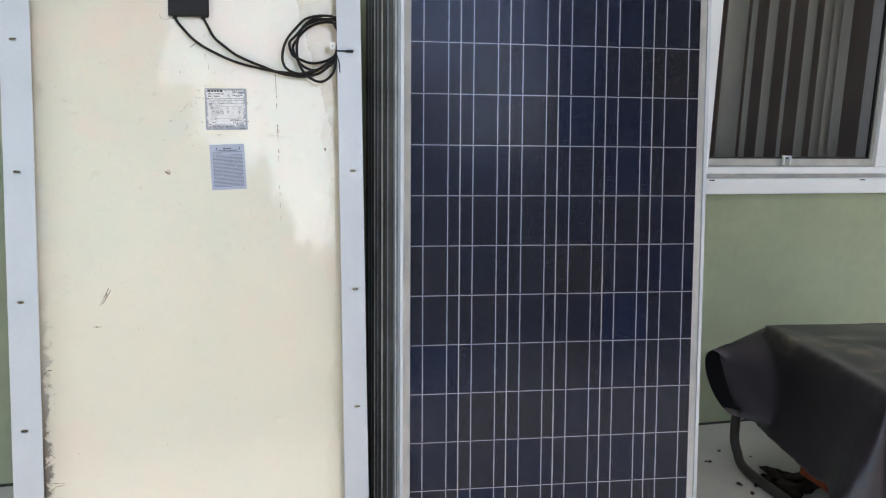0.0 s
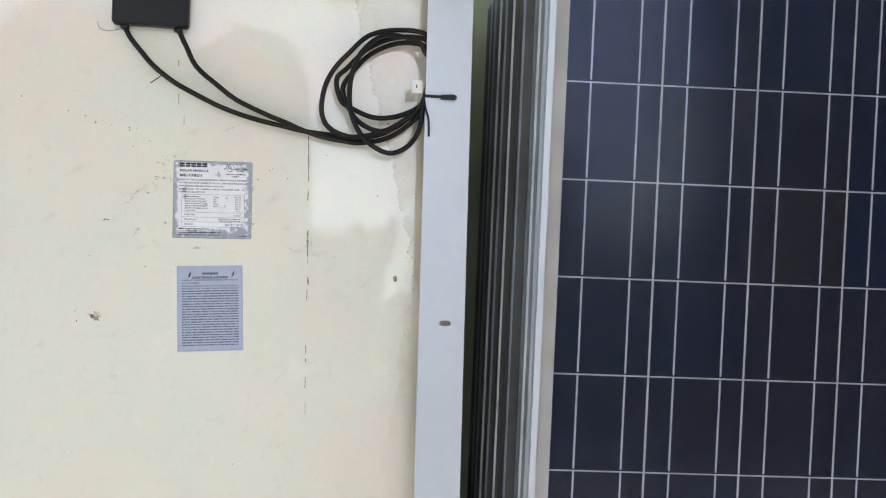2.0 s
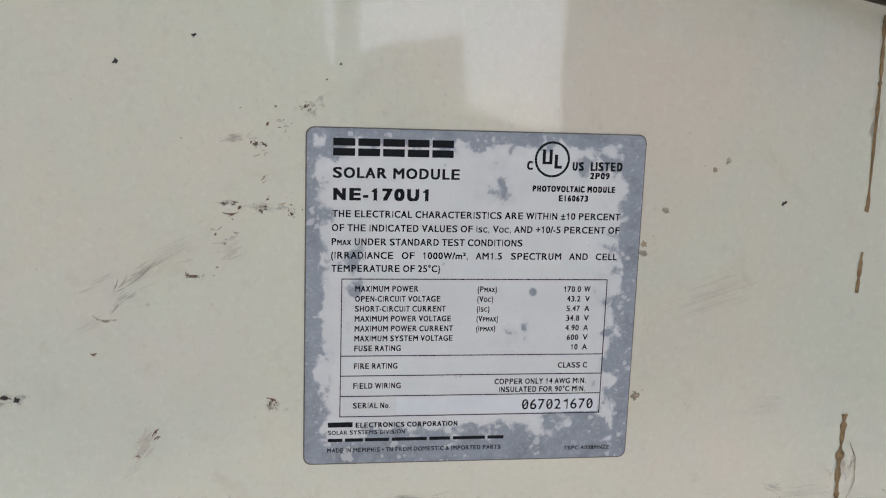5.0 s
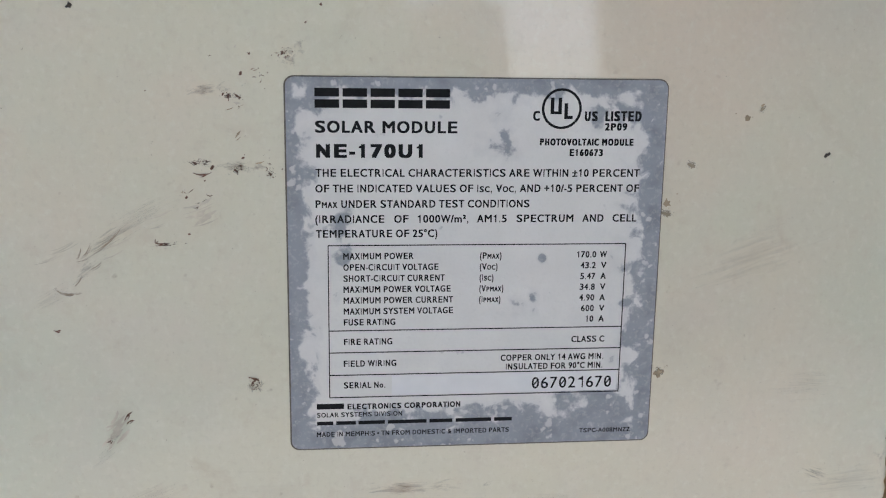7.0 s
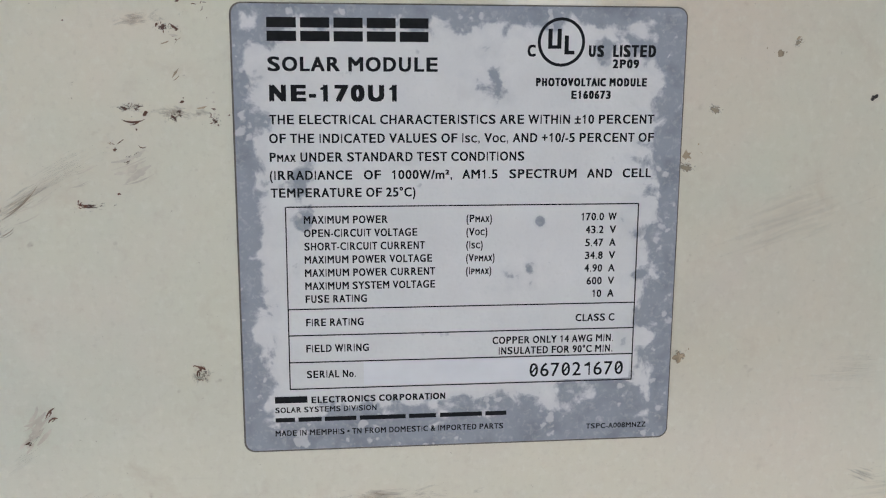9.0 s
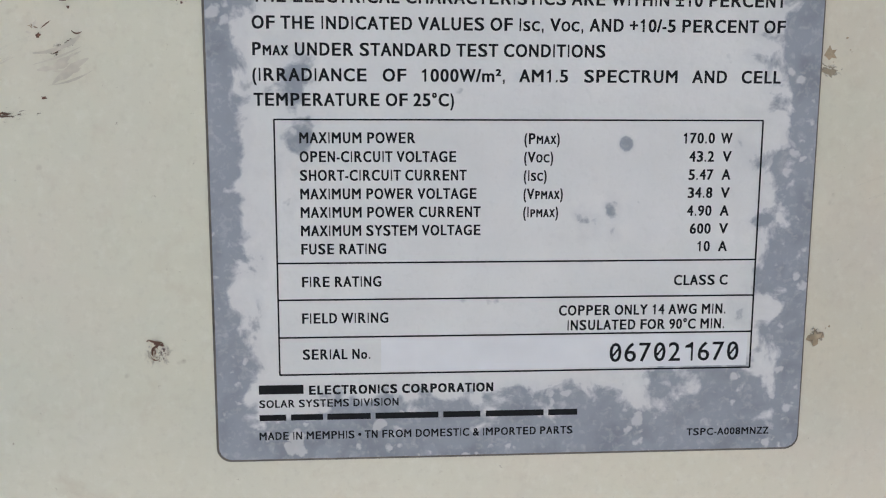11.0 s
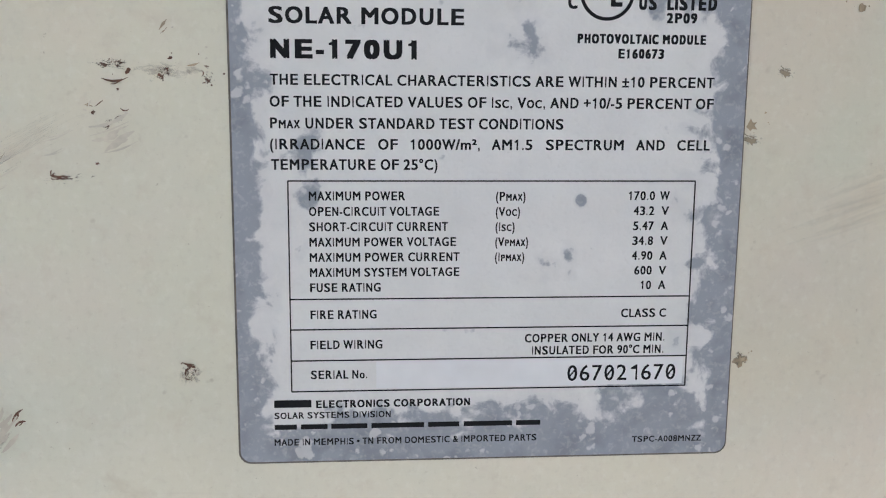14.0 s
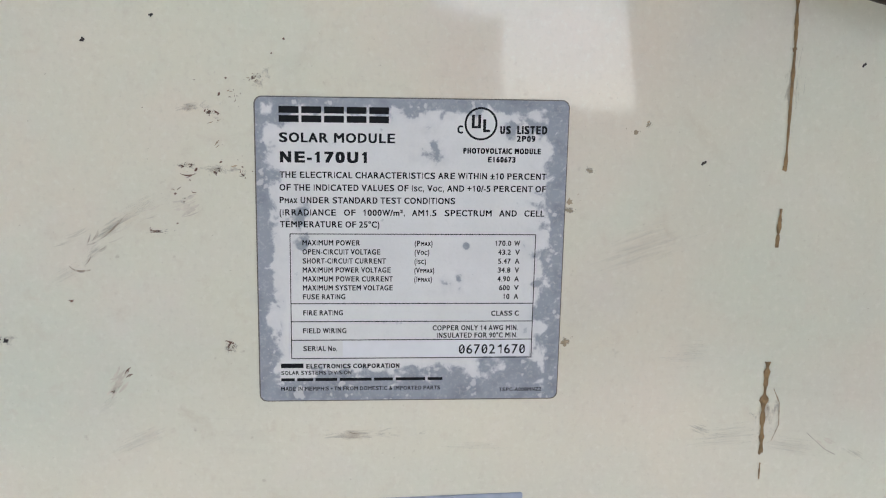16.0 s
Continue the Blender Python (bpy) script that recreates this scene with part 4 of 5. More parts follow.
for words, end, z in (("PLEASE OBEY THE INSTRUCTIONS MENTIONED BELOW FOR ACTUAL", 76.4, 89.6), ("USE OF THIS MODULE", 27.5, 86.0), ("BE CAREFUL IN HANDLING THE POLARITY OF THE INSULATED OUTPUT", 76.4, 82.2),
                      ("WIRES. NEVER TOUCH THE ENDS OF THE OUTPUT WIRES WITH BARE", 76.4, 78.95)):
    print_text(hazard, words, 5.9, end, z, 1.75, 0.03, mat=fine)
rnd_text = random.Random(11)
for line in range(22):
    bm, x, z, end = bmesh.new(), 5.9, 75.7 - 3.27 * line, 76.4
    while x < end - 1:
        w = rnd_text.choice((2.0, 3.0, 4.4, 5.6, 7.0, 8.6, 10.2))
        box(bm, x / 1000, min(x + w, end) / 1000, INK_Y - 0.00004, INK_Y + 0.00002, (z + 0.1) / 1000, (z + 1.55) / 1000)
        x += w + 1.0
    part("text_line", bm, fine, hazard)

# -- dirt on the back sheet: dried specks, the brown seam, scratches --
dirt = material("dried_dirt", (0.15, 0.075, 0.05), 0.8, 0, 0.4, 400, 0.3, 900)
tan_dirt = material("tan_residue", (0.40, 0.31, 0.21), 0.7, 0, 0.4, 300, 0.3, 900)
grey_dirt = material("grey_smear", (0.42, 0.38, 0.31), 0.7, 0, 0.25, 200, 0.1, 900)
rnd_dirt = random.Random(7)


lift = itertools.count()


def splat(bm, x, z, r, stretch=1.0, turn=0.0, n=11, rough=0.45):
    """A ragged flat fleck, x and z in millimetres, r its radius."""
    c, s = math.cos(turn), math.sin(turn)
    vs, y = [], -0.00004 - 0.000003 * (next(lift) % 40)
    for k in range(n):
        a = 2 * math.pi * k / n
        q = r * (1 + rnd_dirt.uniform(-rough, rough))
        px, pz = q * math.cos(a) * stretch, q * math.sin(a)
        vs.append(bm.verts.new(((x + px * c - pz * s) / 1000, y, (z + px * s + pz * c) / 1000)))
    mid = bm.verts.new((x / 1000, y - 0.0001, z / 1000))
    for k in range(n):
        bm.faces.new((vs[k], vs[(k + 1) % n], mid))


def stroke(bm, x, z, length, width, turn, bend):
    """A short ragged scratch-like crumb of dirt, in millimetres."""
    last, n, y = None, 5, -0.00004 - 0.000003 * (next(lift) % 40)
    for k in range(n + 1):
        f = k / n - 0.5
        w = width * (1 - (2 * f) ** 2 * 0.8) * rnd_dirt.uniform(0.5, 1.3)
        a = turn + bend * f
        px, pz = x + length * f * math.cos(a), z + length * f * math.sin(a)
        p = bm.verts.new(((px - math.sin(a) * w) / 1000, y, (pz + math.cos(a) * w) / 1000))
        q = bm.verts.new(((px + math.sin(a) * w) / 1000, y, (pz - math.cos(a) * w) / 1000))
        if last:
            bm.faces.new((last[0], p, q, last[1]))
        last = (p, q)


def speck(x, z, r, mat=dirt, **kw):
    """Dried dirt: a dot where it is small, else a loose scribble of crumbs, or one smear where it is told to stretch."""
    bm = bmesh.new()
    if kw or mat is not dirt:
        splat(bm, x, z, r * 0.8, **kw)
    elif r < 0.85:
        splat(bm, x, z, r * 0.5, stretch=rnd_dirt.uniform(1.0, 1.8), turn=rnd_dirt.uniform(-0.5, 1.0))
    else:
        for _ in range(5):
            stroke(bm, x + rnd_dirt.gauss(0, 0.45) * r, z + rnd_dirt.gauss(0, 0.45) * r, r * rnd_dirt.uniform(0.4, 1.3), r * rnd_dirt.uniform(0.05, 0.14), rnd_dirt.uniform(-0.6, 1.6), rnd_dirt.uniform(-1.5, 1.5))
    for _ in range(4 if r > 0.9 and not kw else 0):
        splat(bm, x + rnd_dirt.gauss(0, 1.6) * r, z + rnd_dirt.gauss(0, 1.2) * r, r * rnd_dirt.uniform(0.06, 0.16), n=6)
    bmesh.ops.recalc_face_normals(bm, faces=bm.faces[:])
    return part("dirt_speck", bm, mat, back)


FLECKS_LABEL = [(411.6, 1301.8, 0.4), (431.5, 1300.3, 1.2), (434.6, 1306.6, 0.7), (439.1, 1306.0, 1.0), (444.9, 1311.3, 1.1), (436.7, 1311.4, 0.6), (450.4, 1319.3, 0.4), (454.1, 1323.7, 0.7),
                (425.3, 1284.9, 1.0), (427.3, 1283.2, 0.7), (435.0, 1285.8, 0.6), (432.9, 1282.6, 0.6), (441.2, 1283.0, 1.3), (420.9, 1275.6, 0.6), (425.5, 1279.9, 0.4), (413.7, 1263.7, 1.0),
                (421.4, 1266.2, 0.5), (387.8, 1240.6, 0.5), (437.2, 1227.1, 1.5)]
FLECKS_WIDE = [(315.4, 1362.4, 0.8), (335.8, 1357.4, 0.8), (348.1, 1349.7, 1.0), (367.3, 1347.4, 0.8), (389.9, 1341.8, 0.8), (398.7, 1344.7, 0.5), (389.1, 1345.0, 0.5), (394.6, 1321.4, 0.8), (414.9, 1329.3, 0.5),
               (364.1, 1228.1, 1.2), (367.3, 1227.4, 0.8), (346.9, 1181.9, 1.0), (588.1, 1289.2, 0.5), (705.9, 1271.4, 1.1), (414.5, 1169.8, 0.8), (637.8, 1321.9, 0.5), (717.1, 1367.3, 1.6), (259.3, 1377.4, 1.4)]
FLECKS_FAR = [(189.5, 869.1, 1.8), (126.9, 830.5, 2.0), (196.3, 797.5, 2.2), (281.6, 739.0, 2.2), (221.7, 668.6, 1.5), (502.9, 556.7, 1.8), (506.3, 525.9, 2.0), (338.9, 455.2, 1.5), (142.4, 450.5, 2.0),
              (167.7, 421.6, 2.0), (219.7, 494.8, 1.5), (357.7, 368.7, 1.5), (529.7, 921.5, 1.8), (151.7, 1159.0, 1.6), (750.9, 801.4, 2.2), (678.3, 1007.7, 1.5), (332.1, 1112.5, 1.5)]
black_dot = material("black_dried_dot", (0.03, 0.022, 0.018), 0.7, 0, 0.3, 500)
for x, zz, r in FLECKS_LABEL + FLECKS_FAR:
    speck(x, zz, r)
for x, zz, r in FLECKS_WIDE:
    speck(x, zz, 0.45 + 0.5 * r, mat=black_dot, stretch=rnd_dirt.uniform(1.0, 1.5), turn=rnd_dirt.uniform(0, 1))
for x, zz, size, tint, count in ((732.3, 1162.5, 2.2, dirt, 6), (733.0, 1160.5, 3.0, tan_dirt, 8), (358.2, 1109.5, 5.0, grey_dirt, 16), (361.0, 1106.5, 3.4, tan_dirt, 7), (355.0, 1111.5, 2.6, dirt, 4)):
    bm = bmesh.new()
    for _ in range(count):
        stroke(bm, x + rnd_dirt.gauss(0, 0.35) * size, zz + rnd_dirt.gauss(0, 0.35) * size, size * rnd_dirt.uniform(0.5, 1.3), size * rnd_dirt.uniform(0.04, 0.14), -0.6 + rnd_dirt.gauss(0, 0.5), rnd_dirt.uniform(-1, 1))
    bmesh.ops.recalc_face_normals(bm, faces=bm.faces[:])
    part("dirt_speck", bm, tint, back)
blot = material("brown_blot", (0.33, 0.24, 0.17), 0.75, 0, 0.5, 300, 0.3, 900)
speck(732.2, 1163.8, 4.6, mat=blot, stretch=0.75, rough=0.3)
speck(733.4, 1162.0, 2.8, stretch=0.6, rough=0.5)
speck(356.0, 1104.5, 4.4, mat=blot, stretch=1.5, turn=-0.6, rough=0.45)
speck(353.0, 1106.2, 2.4, stretch=1.6, turn=-0.5, rough=0.5)
speck(334.6, 1100.0, 1.6, stretch=0.5)
for x, zz, r in ((545.1, 1275.7, 1.3), (546.4, 1228.7, 1.5), (565.2, 1298.4, 1.2), (569.0, 1301.9, 0.6)):
    speck(x, zz, r, mat=tan_dirt)
# soft finger smears beside the rating label
rub_brown = material("brown_rub_mark", (0.36, 0.29, 0.22), 0.7, 0, 0.3, 300, 0, 900)
smear_grey = material("faint_rub_mark", (0.61, 0.555, 0.465), 0.7, 0, 0.2, 200, 0, 900)
bm_rub = bmesh.new()
for x, zz, size, length, tu, count in ((402.0, 1214.5, 1.4, 8, 0.85, 14), (399.5, 1210.5, 1.2, 4, 0.9, 8), (425.0, 1271.0, 2.0, 10, 0.4, 9), (640.0, 1193.0, 2.0, 8, -0.4, 7)):
    for _ in range(count):
        stroke(bm_rub, x + rnd_dirt.gauss(0, 0.5) * size, zz + rnd_dirt.gauss(0, 0.8) * size, length * rnd_dirt.uniform(0.25, 0.8), rnd_dirt.uniform(0.12, 0.55), tu + rnd_dirt.gauss(0, 0.12), rnd_dirt.uniform(-0.3, 0.6))
bmesh.ops.recalc_face_normals(bm_rub, faces=bm_rub.faces[:])
part("rub_mark", bm_rub, smear_grey, back, "faint grey rub marks")["kind"] = "stuff"
for x, zz, length, tu in ((404.4, 1217.8, 3.5, 0.9), (405.0, 1216.3, 2.5, 0.5), (399.8, 1210.8, 2.0, 0.7), (425.0, 1281.3, 5.0, 0.05), (414.0, 1263.6, 2.6, 0.0), (388.0, 1240.8, 2.0, 0.1), (437.0, 1227.8, 2.4, -0.2), (436.6, 1226.5, 2.2, 1.2)):
    bm = bmesh.new()
    stroke(bm, x, zz, length, 0.22, tu, rnd_dirt.uniform(-0.8, 0.8))
    stroke(bm, x + 0.4, zz - 0.3, length * 0.5, 0.16, tu + 0.4, 0.5)
    bmesh.ops.recalc_face_normals(bm, faces=bm.faces[:])
    part("dirt_speck", bm, rub_brown if x < 400 and zz > 1245 else dirt, back)
for _ in range(26):
    cx, cz = rnd_dirt.choice(((439, 1306), (441, 1284), (427, 1284), (433, 1300), (444, 1311), (421, 1276), (434, 1292), (431, 1310)))
    x, zz = cx + rnd_dirt.gauss(0, 2.6), cz + rnd_dirt.gauss(0, 1.8)
    if x < 444:
        bm = bmesh.new()
        stroke(bm, x, zz, rnd_dirt.uniform(0.4, 2.4), rnd_dirt.uniform(0.08, 0.28), rnd_dirt.uniform(-0.6, 1.2), rnd_dirt.uniform(-1, 1))
        part("dirt_speck", bm, rnd_dirt.choice((dirt, blot, tan_dirt, smear_grey)), back)


# the wiped smear beside the rating label: thin strokes from one point to another, in units of 0.046 mm
SMEAR_BROWN = ((215, 335, 250, 240, 6), (245, 325, 305, 215, 5), (300, 300, 470, 145, 9), (280, 385, 360, 335, 7), (200, 480, 250, 410, 8), (85, 475, 130, 518, 6), (110, 512, 200, 522, 13), (180, 516, 240, 510, 5), (200, 338, 300, 305, 4))
SMEAR_FAINT = ((360, 200, 550, 115, 8), (580, 100, 740, 40, 9), (350, 270, 540, 185, 5), (330, 330, 490, 265, 6), (60, 310, 230, 220, 12), (0, 355, 130, 290, 10), (600, 150, 690, 115, 5))
for rows_, tint in ((SMEAR_BROWN, rub_brown), (SMEAR_FAINT, smear_grey)):
    for xa, za, xb, zb, w in rows_:
        bm = bmesh.new()
        xm, zm, d = (xa + xb) / 2, (za + zb) / 2, Vector((xb - xa, za - zb))
        for k in range(4):
            stroke(bm, 394.4 + (xm - 233 + rnd_dirt.gauss(0, 0.5) * w) * 0.0459, 1259.3 - (zm - 320 + rnd_dirt.gauss(0, 0.5) * w) * 0.0459, d.length * 0.0459 * rnd_dirt.uniform(0.6, 1.05), w * 0.0459 * rnd_dirt.uniform(0.12, 0.3), math.atan2(d.y, d.x) + rnd_dirt.gauss(0, 0.05), 0.25)
        bmesh.ops.recalc_face_normals(bm, faces=bm.faces[:])
        part("smear_stroke", bm, tint, back)


def stain_material(name, colour, stretch, low, high, most):
    """Dried-on dust that lies in crumbs or wiped threads and thins out to nothing at its rim."""
    m = material(name, colour, 0.75, 0, 0.35, 300, 0, 900)
    n, l = m.node_tree.nodes, m.node_tree.links
    co, info, place = n.new("ShaderNodeTexCoord"), n.new("ShaderNodeObjectInfo"), n.new("ShaderNodeVectorMath")
    place.operation = "MULTIPLY_ADD"
    place.inputs[1].default_value = stretch
    l.new(co.outputs["Object"], place.inputs[0])
    l.new(info.outputs["Random"], place.inputs[2])
    crumbs = node(m, "ShaderNodeTexNoise", Scale=1.0, Detail=7.0, Roughness=0.68, Distortion=0.6)
    l.new(place.outputs[0], crumbs.inputs["Vector"])
    far = n.new("ShaderNodeVectorMath")
    far.operation = "LENGTH"
    l.new(co.outputs["Object"], far.inputs[0])
    thin = node(m, "ShaderNodeMapRange", From_Min=0.1, From_Max=1.0, To_Min=0.0, To_Max=-0.30)
    l.new(far.outputs["Value"], thin.inputs["Value"])
    level = n.new("ShaderNodeMath")
    l.new(crumbs.outputs["Fac"], level.inputs[0])
    l.new(thin.outputs[0], level.inputs[1])
    cover_ = node(m, "ShaderNodeMapRange", From_Min=low, From_Max=high, To_Min=0.0, To_Max=most)
    l.new(level.outputs[0], cover_.inputs["Value"])
    l.new(cover_.outputs[0], n["Principled BSDF"].inputs["Alpha"])
    return m


red_dust = stain_material("reddish_dust", (0.42, 0.26, 0.19), (3.2, 1, 2.2), 0.40, 0.64, 0.5)
dark_crumbs = stain_material("dark_dried_crumbs", (0.13, 0.07, 0.05), (4.5, 1, 3.4), 0.455, 0.53, 0.9)
wiped_threads = stain_material("wiped_brown_threads", (0.30, 0.23, 0.17), (1.6, 1, 7.0), 0.42, 0.60, 0.30)
wiped_haze = stain_material("wiped_pale_haze", (0.50, 0.40, 0.33), (1.3, 1, 8.0), 0.36, 0.62, 0.14)
ring_tan = stain_material("tan_blister", (0.44, 0.36, 0.26), (2.0, 1, 2.0), 0.30, 0.44, 0.75)


def stain(x, z, rx, rz, turn, mat, name="dust_stain"):
    """A patch of dust on the sheet: its middle, half width and half height in millimetres, and its tilt in degrees."""
    bm = bmesh.new()
    y, n = -0.00003 - 0.000003 * (next(lift) % 40), 20
    vs = [bm.verts.new((math.cos(2 * math.pi * k / n), 0, math.sin(2 * math.pi * k / n))) for k in range(n)]
    bm.faces.new(vs)
    bmesh.ops.recalc_face_normals(bm, faces=bm.faces[:])
    return part(name, bm, mat, back, at=pose(x / 1000, y, z / 1000, 0, -turn, 0) @ Matrix.Diagonal((rx / 1000, 0.001, rz / 1000, 1.0)))


for x, z, rx, rz, turn, mat in (
        (427, 1302.5, 11, 3.0, 8, red_dust), (432, 1301, 4, 2.2, 0, dark_crumbs), (434, 1283.5, 13, 3.6, -4, red_dust), (424, 1284.5, 6, 1.8, 0, dark_crumbs), (433.5, 1283, 3.2, 2.6, 30, dark_crumbs),
        (441.8, 1282, 2.4, 2.2, 60, dark_crumbs), (424, 1274, 5, 1.8, 25, dark_crumbs), (416, 1263.5, 8, 1.6, 4, dark_crumbs), (447, 1312, 6, 4, 40, red_dust), (445, 1312, 3, 1.8, 40, dark_crumbs),
        (402, 1265, 15, 4.5, 33, wiped_threads), (410, 1271, 17, 5, 28, wiped_haze), (396, 1257, 9, 3.5, 38, wiped_threads), (388, 1250, 10, 4, 30, wiped_haze), (402, 1213, 6.5, 2.4, 52, wiped_threads), (399, 1207, 7, 3.2, 35, wiped_haze),
        (438, 1226, 2.2, 2.4, 40, dark_crumbs), (437, 1226, 4, 3.5, 0, red_dust), (364, 1228, 7, 2.2, -8, dark_crumbs), (365, 1228, 9, 4, 0, red_dust), (545.2, 1273, 1.4, 2.6, 80, ring_tan), (546.4, 1229, 1.6, 1.7, 0, ring_tan),
        (551, 1286, 1.3, 2.2, 70, ring_tan), (569, 1301, 1.6, 1.0, 40, ring_tan), (606, 1196, 20, 8, 6, wiped_haze), (618, 1205, 8, 13, 0, red_dust), (615, 1315, 5, 22, 0, red_dust), (630, 1192, 18, 6, -8, wiped_haze),
        (596, 1198, 9, 4, -20, wiped_threads), (652, 1189, 10, 3, -30, wiped_threads), (572, 1262, 26, 12, 20, wiped_haze), (470, 1345, 22, 9, 12, wiped_haze), (512, 1350, 12, 5, 20, red_dust), (660, 1355, 22, 5, -14, wiped_haze),
        (350, 1108, 9, 6, -30, red_dust), (733, 1162, 5, 7, 80, red_dust), (300, 1230, 24, 10, 30, wiped_haze), (330, 1290, 26, 9, 24, wiped_haze), (590, 1225, 14, 8, 0, wiped_haze), (410, 1195, 20, 5, 25, wiped_haze),
        (480, 1196, 26, 4, 2, red_dust), (520, 1192, 18, 3, -2, wiped_haze), (205, 820, 9, 26, -20, wiped_haze)):
    stain(x, z, rx, rz, turn, mat)


def streak(points, width, mat, name="dirt_streak"):
    """A ragged narrow streak along a line, in millimetres."""
    bm = bmesh.new()
    last = None
    steps = 14
    n = len(points) - 1
    for i in range(n):
        (xa, za), (xb, zb) = points[i], points[i + 1]
        d = Vector((xb - xa, zb - za)).normalized()
        for k in range(steps + (i == n - 1)):
            f = k / steps
            x, zz = xa + (xb - xa) * f, za + (zb - za) * f
            w = width * (0.25 + 0.75 * abs(noise.noise((x * 0.21, zz * 0.33, width)))) * (1.0 + 0.7 * rnd_dirt.random())
            a = bm.verts.new(((x - d.y * w) / 1000, -0.0003, (zz + d.x * w) / 1000))
            b = bm.verts.new(((x + d.y * w) / 1000, -0.0003, (zz - d.x * w) / 1000))
            if last:
                bm.faces.new((last[0], a, b, last[1]))
            last = (a, b)
    bmesh.ops.recalc_face_normals(bm, faces=bm.faces[:])
    return part(name, bm, mat, back)


seam_brown = material("rusty_seam_residue", (0.27, 0.17, 0.08), 0.7, 0, 0.5, 250, 0.4, 600)
for run, w in ((((613.3, 1346), (614.3, 1327), (615.3, 1288)), 0.8), (((615.4, 1275), (615.2, 1262)), 0.75), (((616.5, 1222.6), (616.5, 1206.2), (617.3, 1189.7)), 0.95), (((617.4, 1186), (617.6, 1180)), 0.4),
               (((618.1, 1163), (619.1, 1152.5)), 1.5), (((617.9, 1146), (617.7, 1132.4)), 0.6), (((618.3, 1074), (618.9, 1062)), 0.5), (((619.0, 1057), (619.0, 1052)), 1.0), (((619.2, 1033), (619.2, 1019)), 0.6),
               (((620.0, 1000), (620.4, 985)), 0.5), (((446.7, 1434), (446.9, 1427)), 0.9), (((448.2, 1392), (448.4, 1378)), 0.5), (((455.6, 1363), (456.0, 1352)), 0.5)):
    streak(run, 1.35 * w, seam_brown, "seam_residue")
for x, zz, r in ((614.4, 1326, 1.1), (615.2, 1288, 1.3), (616.6, 1201, 1.3), (617.2, 1190, 1.2), (619, 1153, 1.8)):
    speck(x, zz, r, mat=seam_brown, stretch=0.7)
streak([(619.5, 1213), (622.0, 1208), (622.6, 1200), (620.5, 1194)], 0.25, tan_dirt, "seam_residue")
for run in (((197.5, 797), (217, 836)), ((207.8, 807), (214.7, 834)), ((203, 800), (221, 831)), ((181, 746.5), (197.4, 745.7)), ((633, 1197), (640, 1191), (644, 1189)), ((591, 1369), (602, 1363), (616, 1358))):
    streak(run, 1.25 if run[0][0] < 300 else 0.22, dirt if run[0][0] < 300 else grey_dirt, "scratch")
for run, w in ((((84, 387), (98, 384.5), (108, 385.5)), 1.0), (((74, 366), (84, 374), (90, 379), (108, 380)), 0.8), (((78, 455), (86, 450), (89, 444)), 1.1), (((70, 640), (76, 649), (88, 651)), 1.0), (((80, 610), (88, 611)), 0.5)):
    streak(run, w, dirt)
for k in range(26):     # grime along the right flange
    zz = rnd_dirt.uniform(1050, 1400)
    speck(759 - abs(rnd_dirt.gauss(0, 7)), zz, rnd_dirt.uniform(0.5, 1.8), mat=rnd_dirt.choice((tan_dirt, tan_dirt, grey_dirt)), rough=0.6)

# ---- covered generator beside the panels ----
generator = thing("portable_generator", "portable generator on a tube frame under a loose black vinyl cover", "generator")
tube_black = material("worn_black_tube", (0.05, 0.042, 0.038), 0.4, 0.2, 0.4, 12, 0.1, 90)
engine_red = material("faded_red_housing", (0.34, 0.075, 0.03), 0.45, 0, 0.35, 9, 0.15, 60)
engine_dark = material("sooty_engine_metal", (0.05, 0.045, 0.04), 0.5, 0.4, 0.4, 14, 0.3, 60)


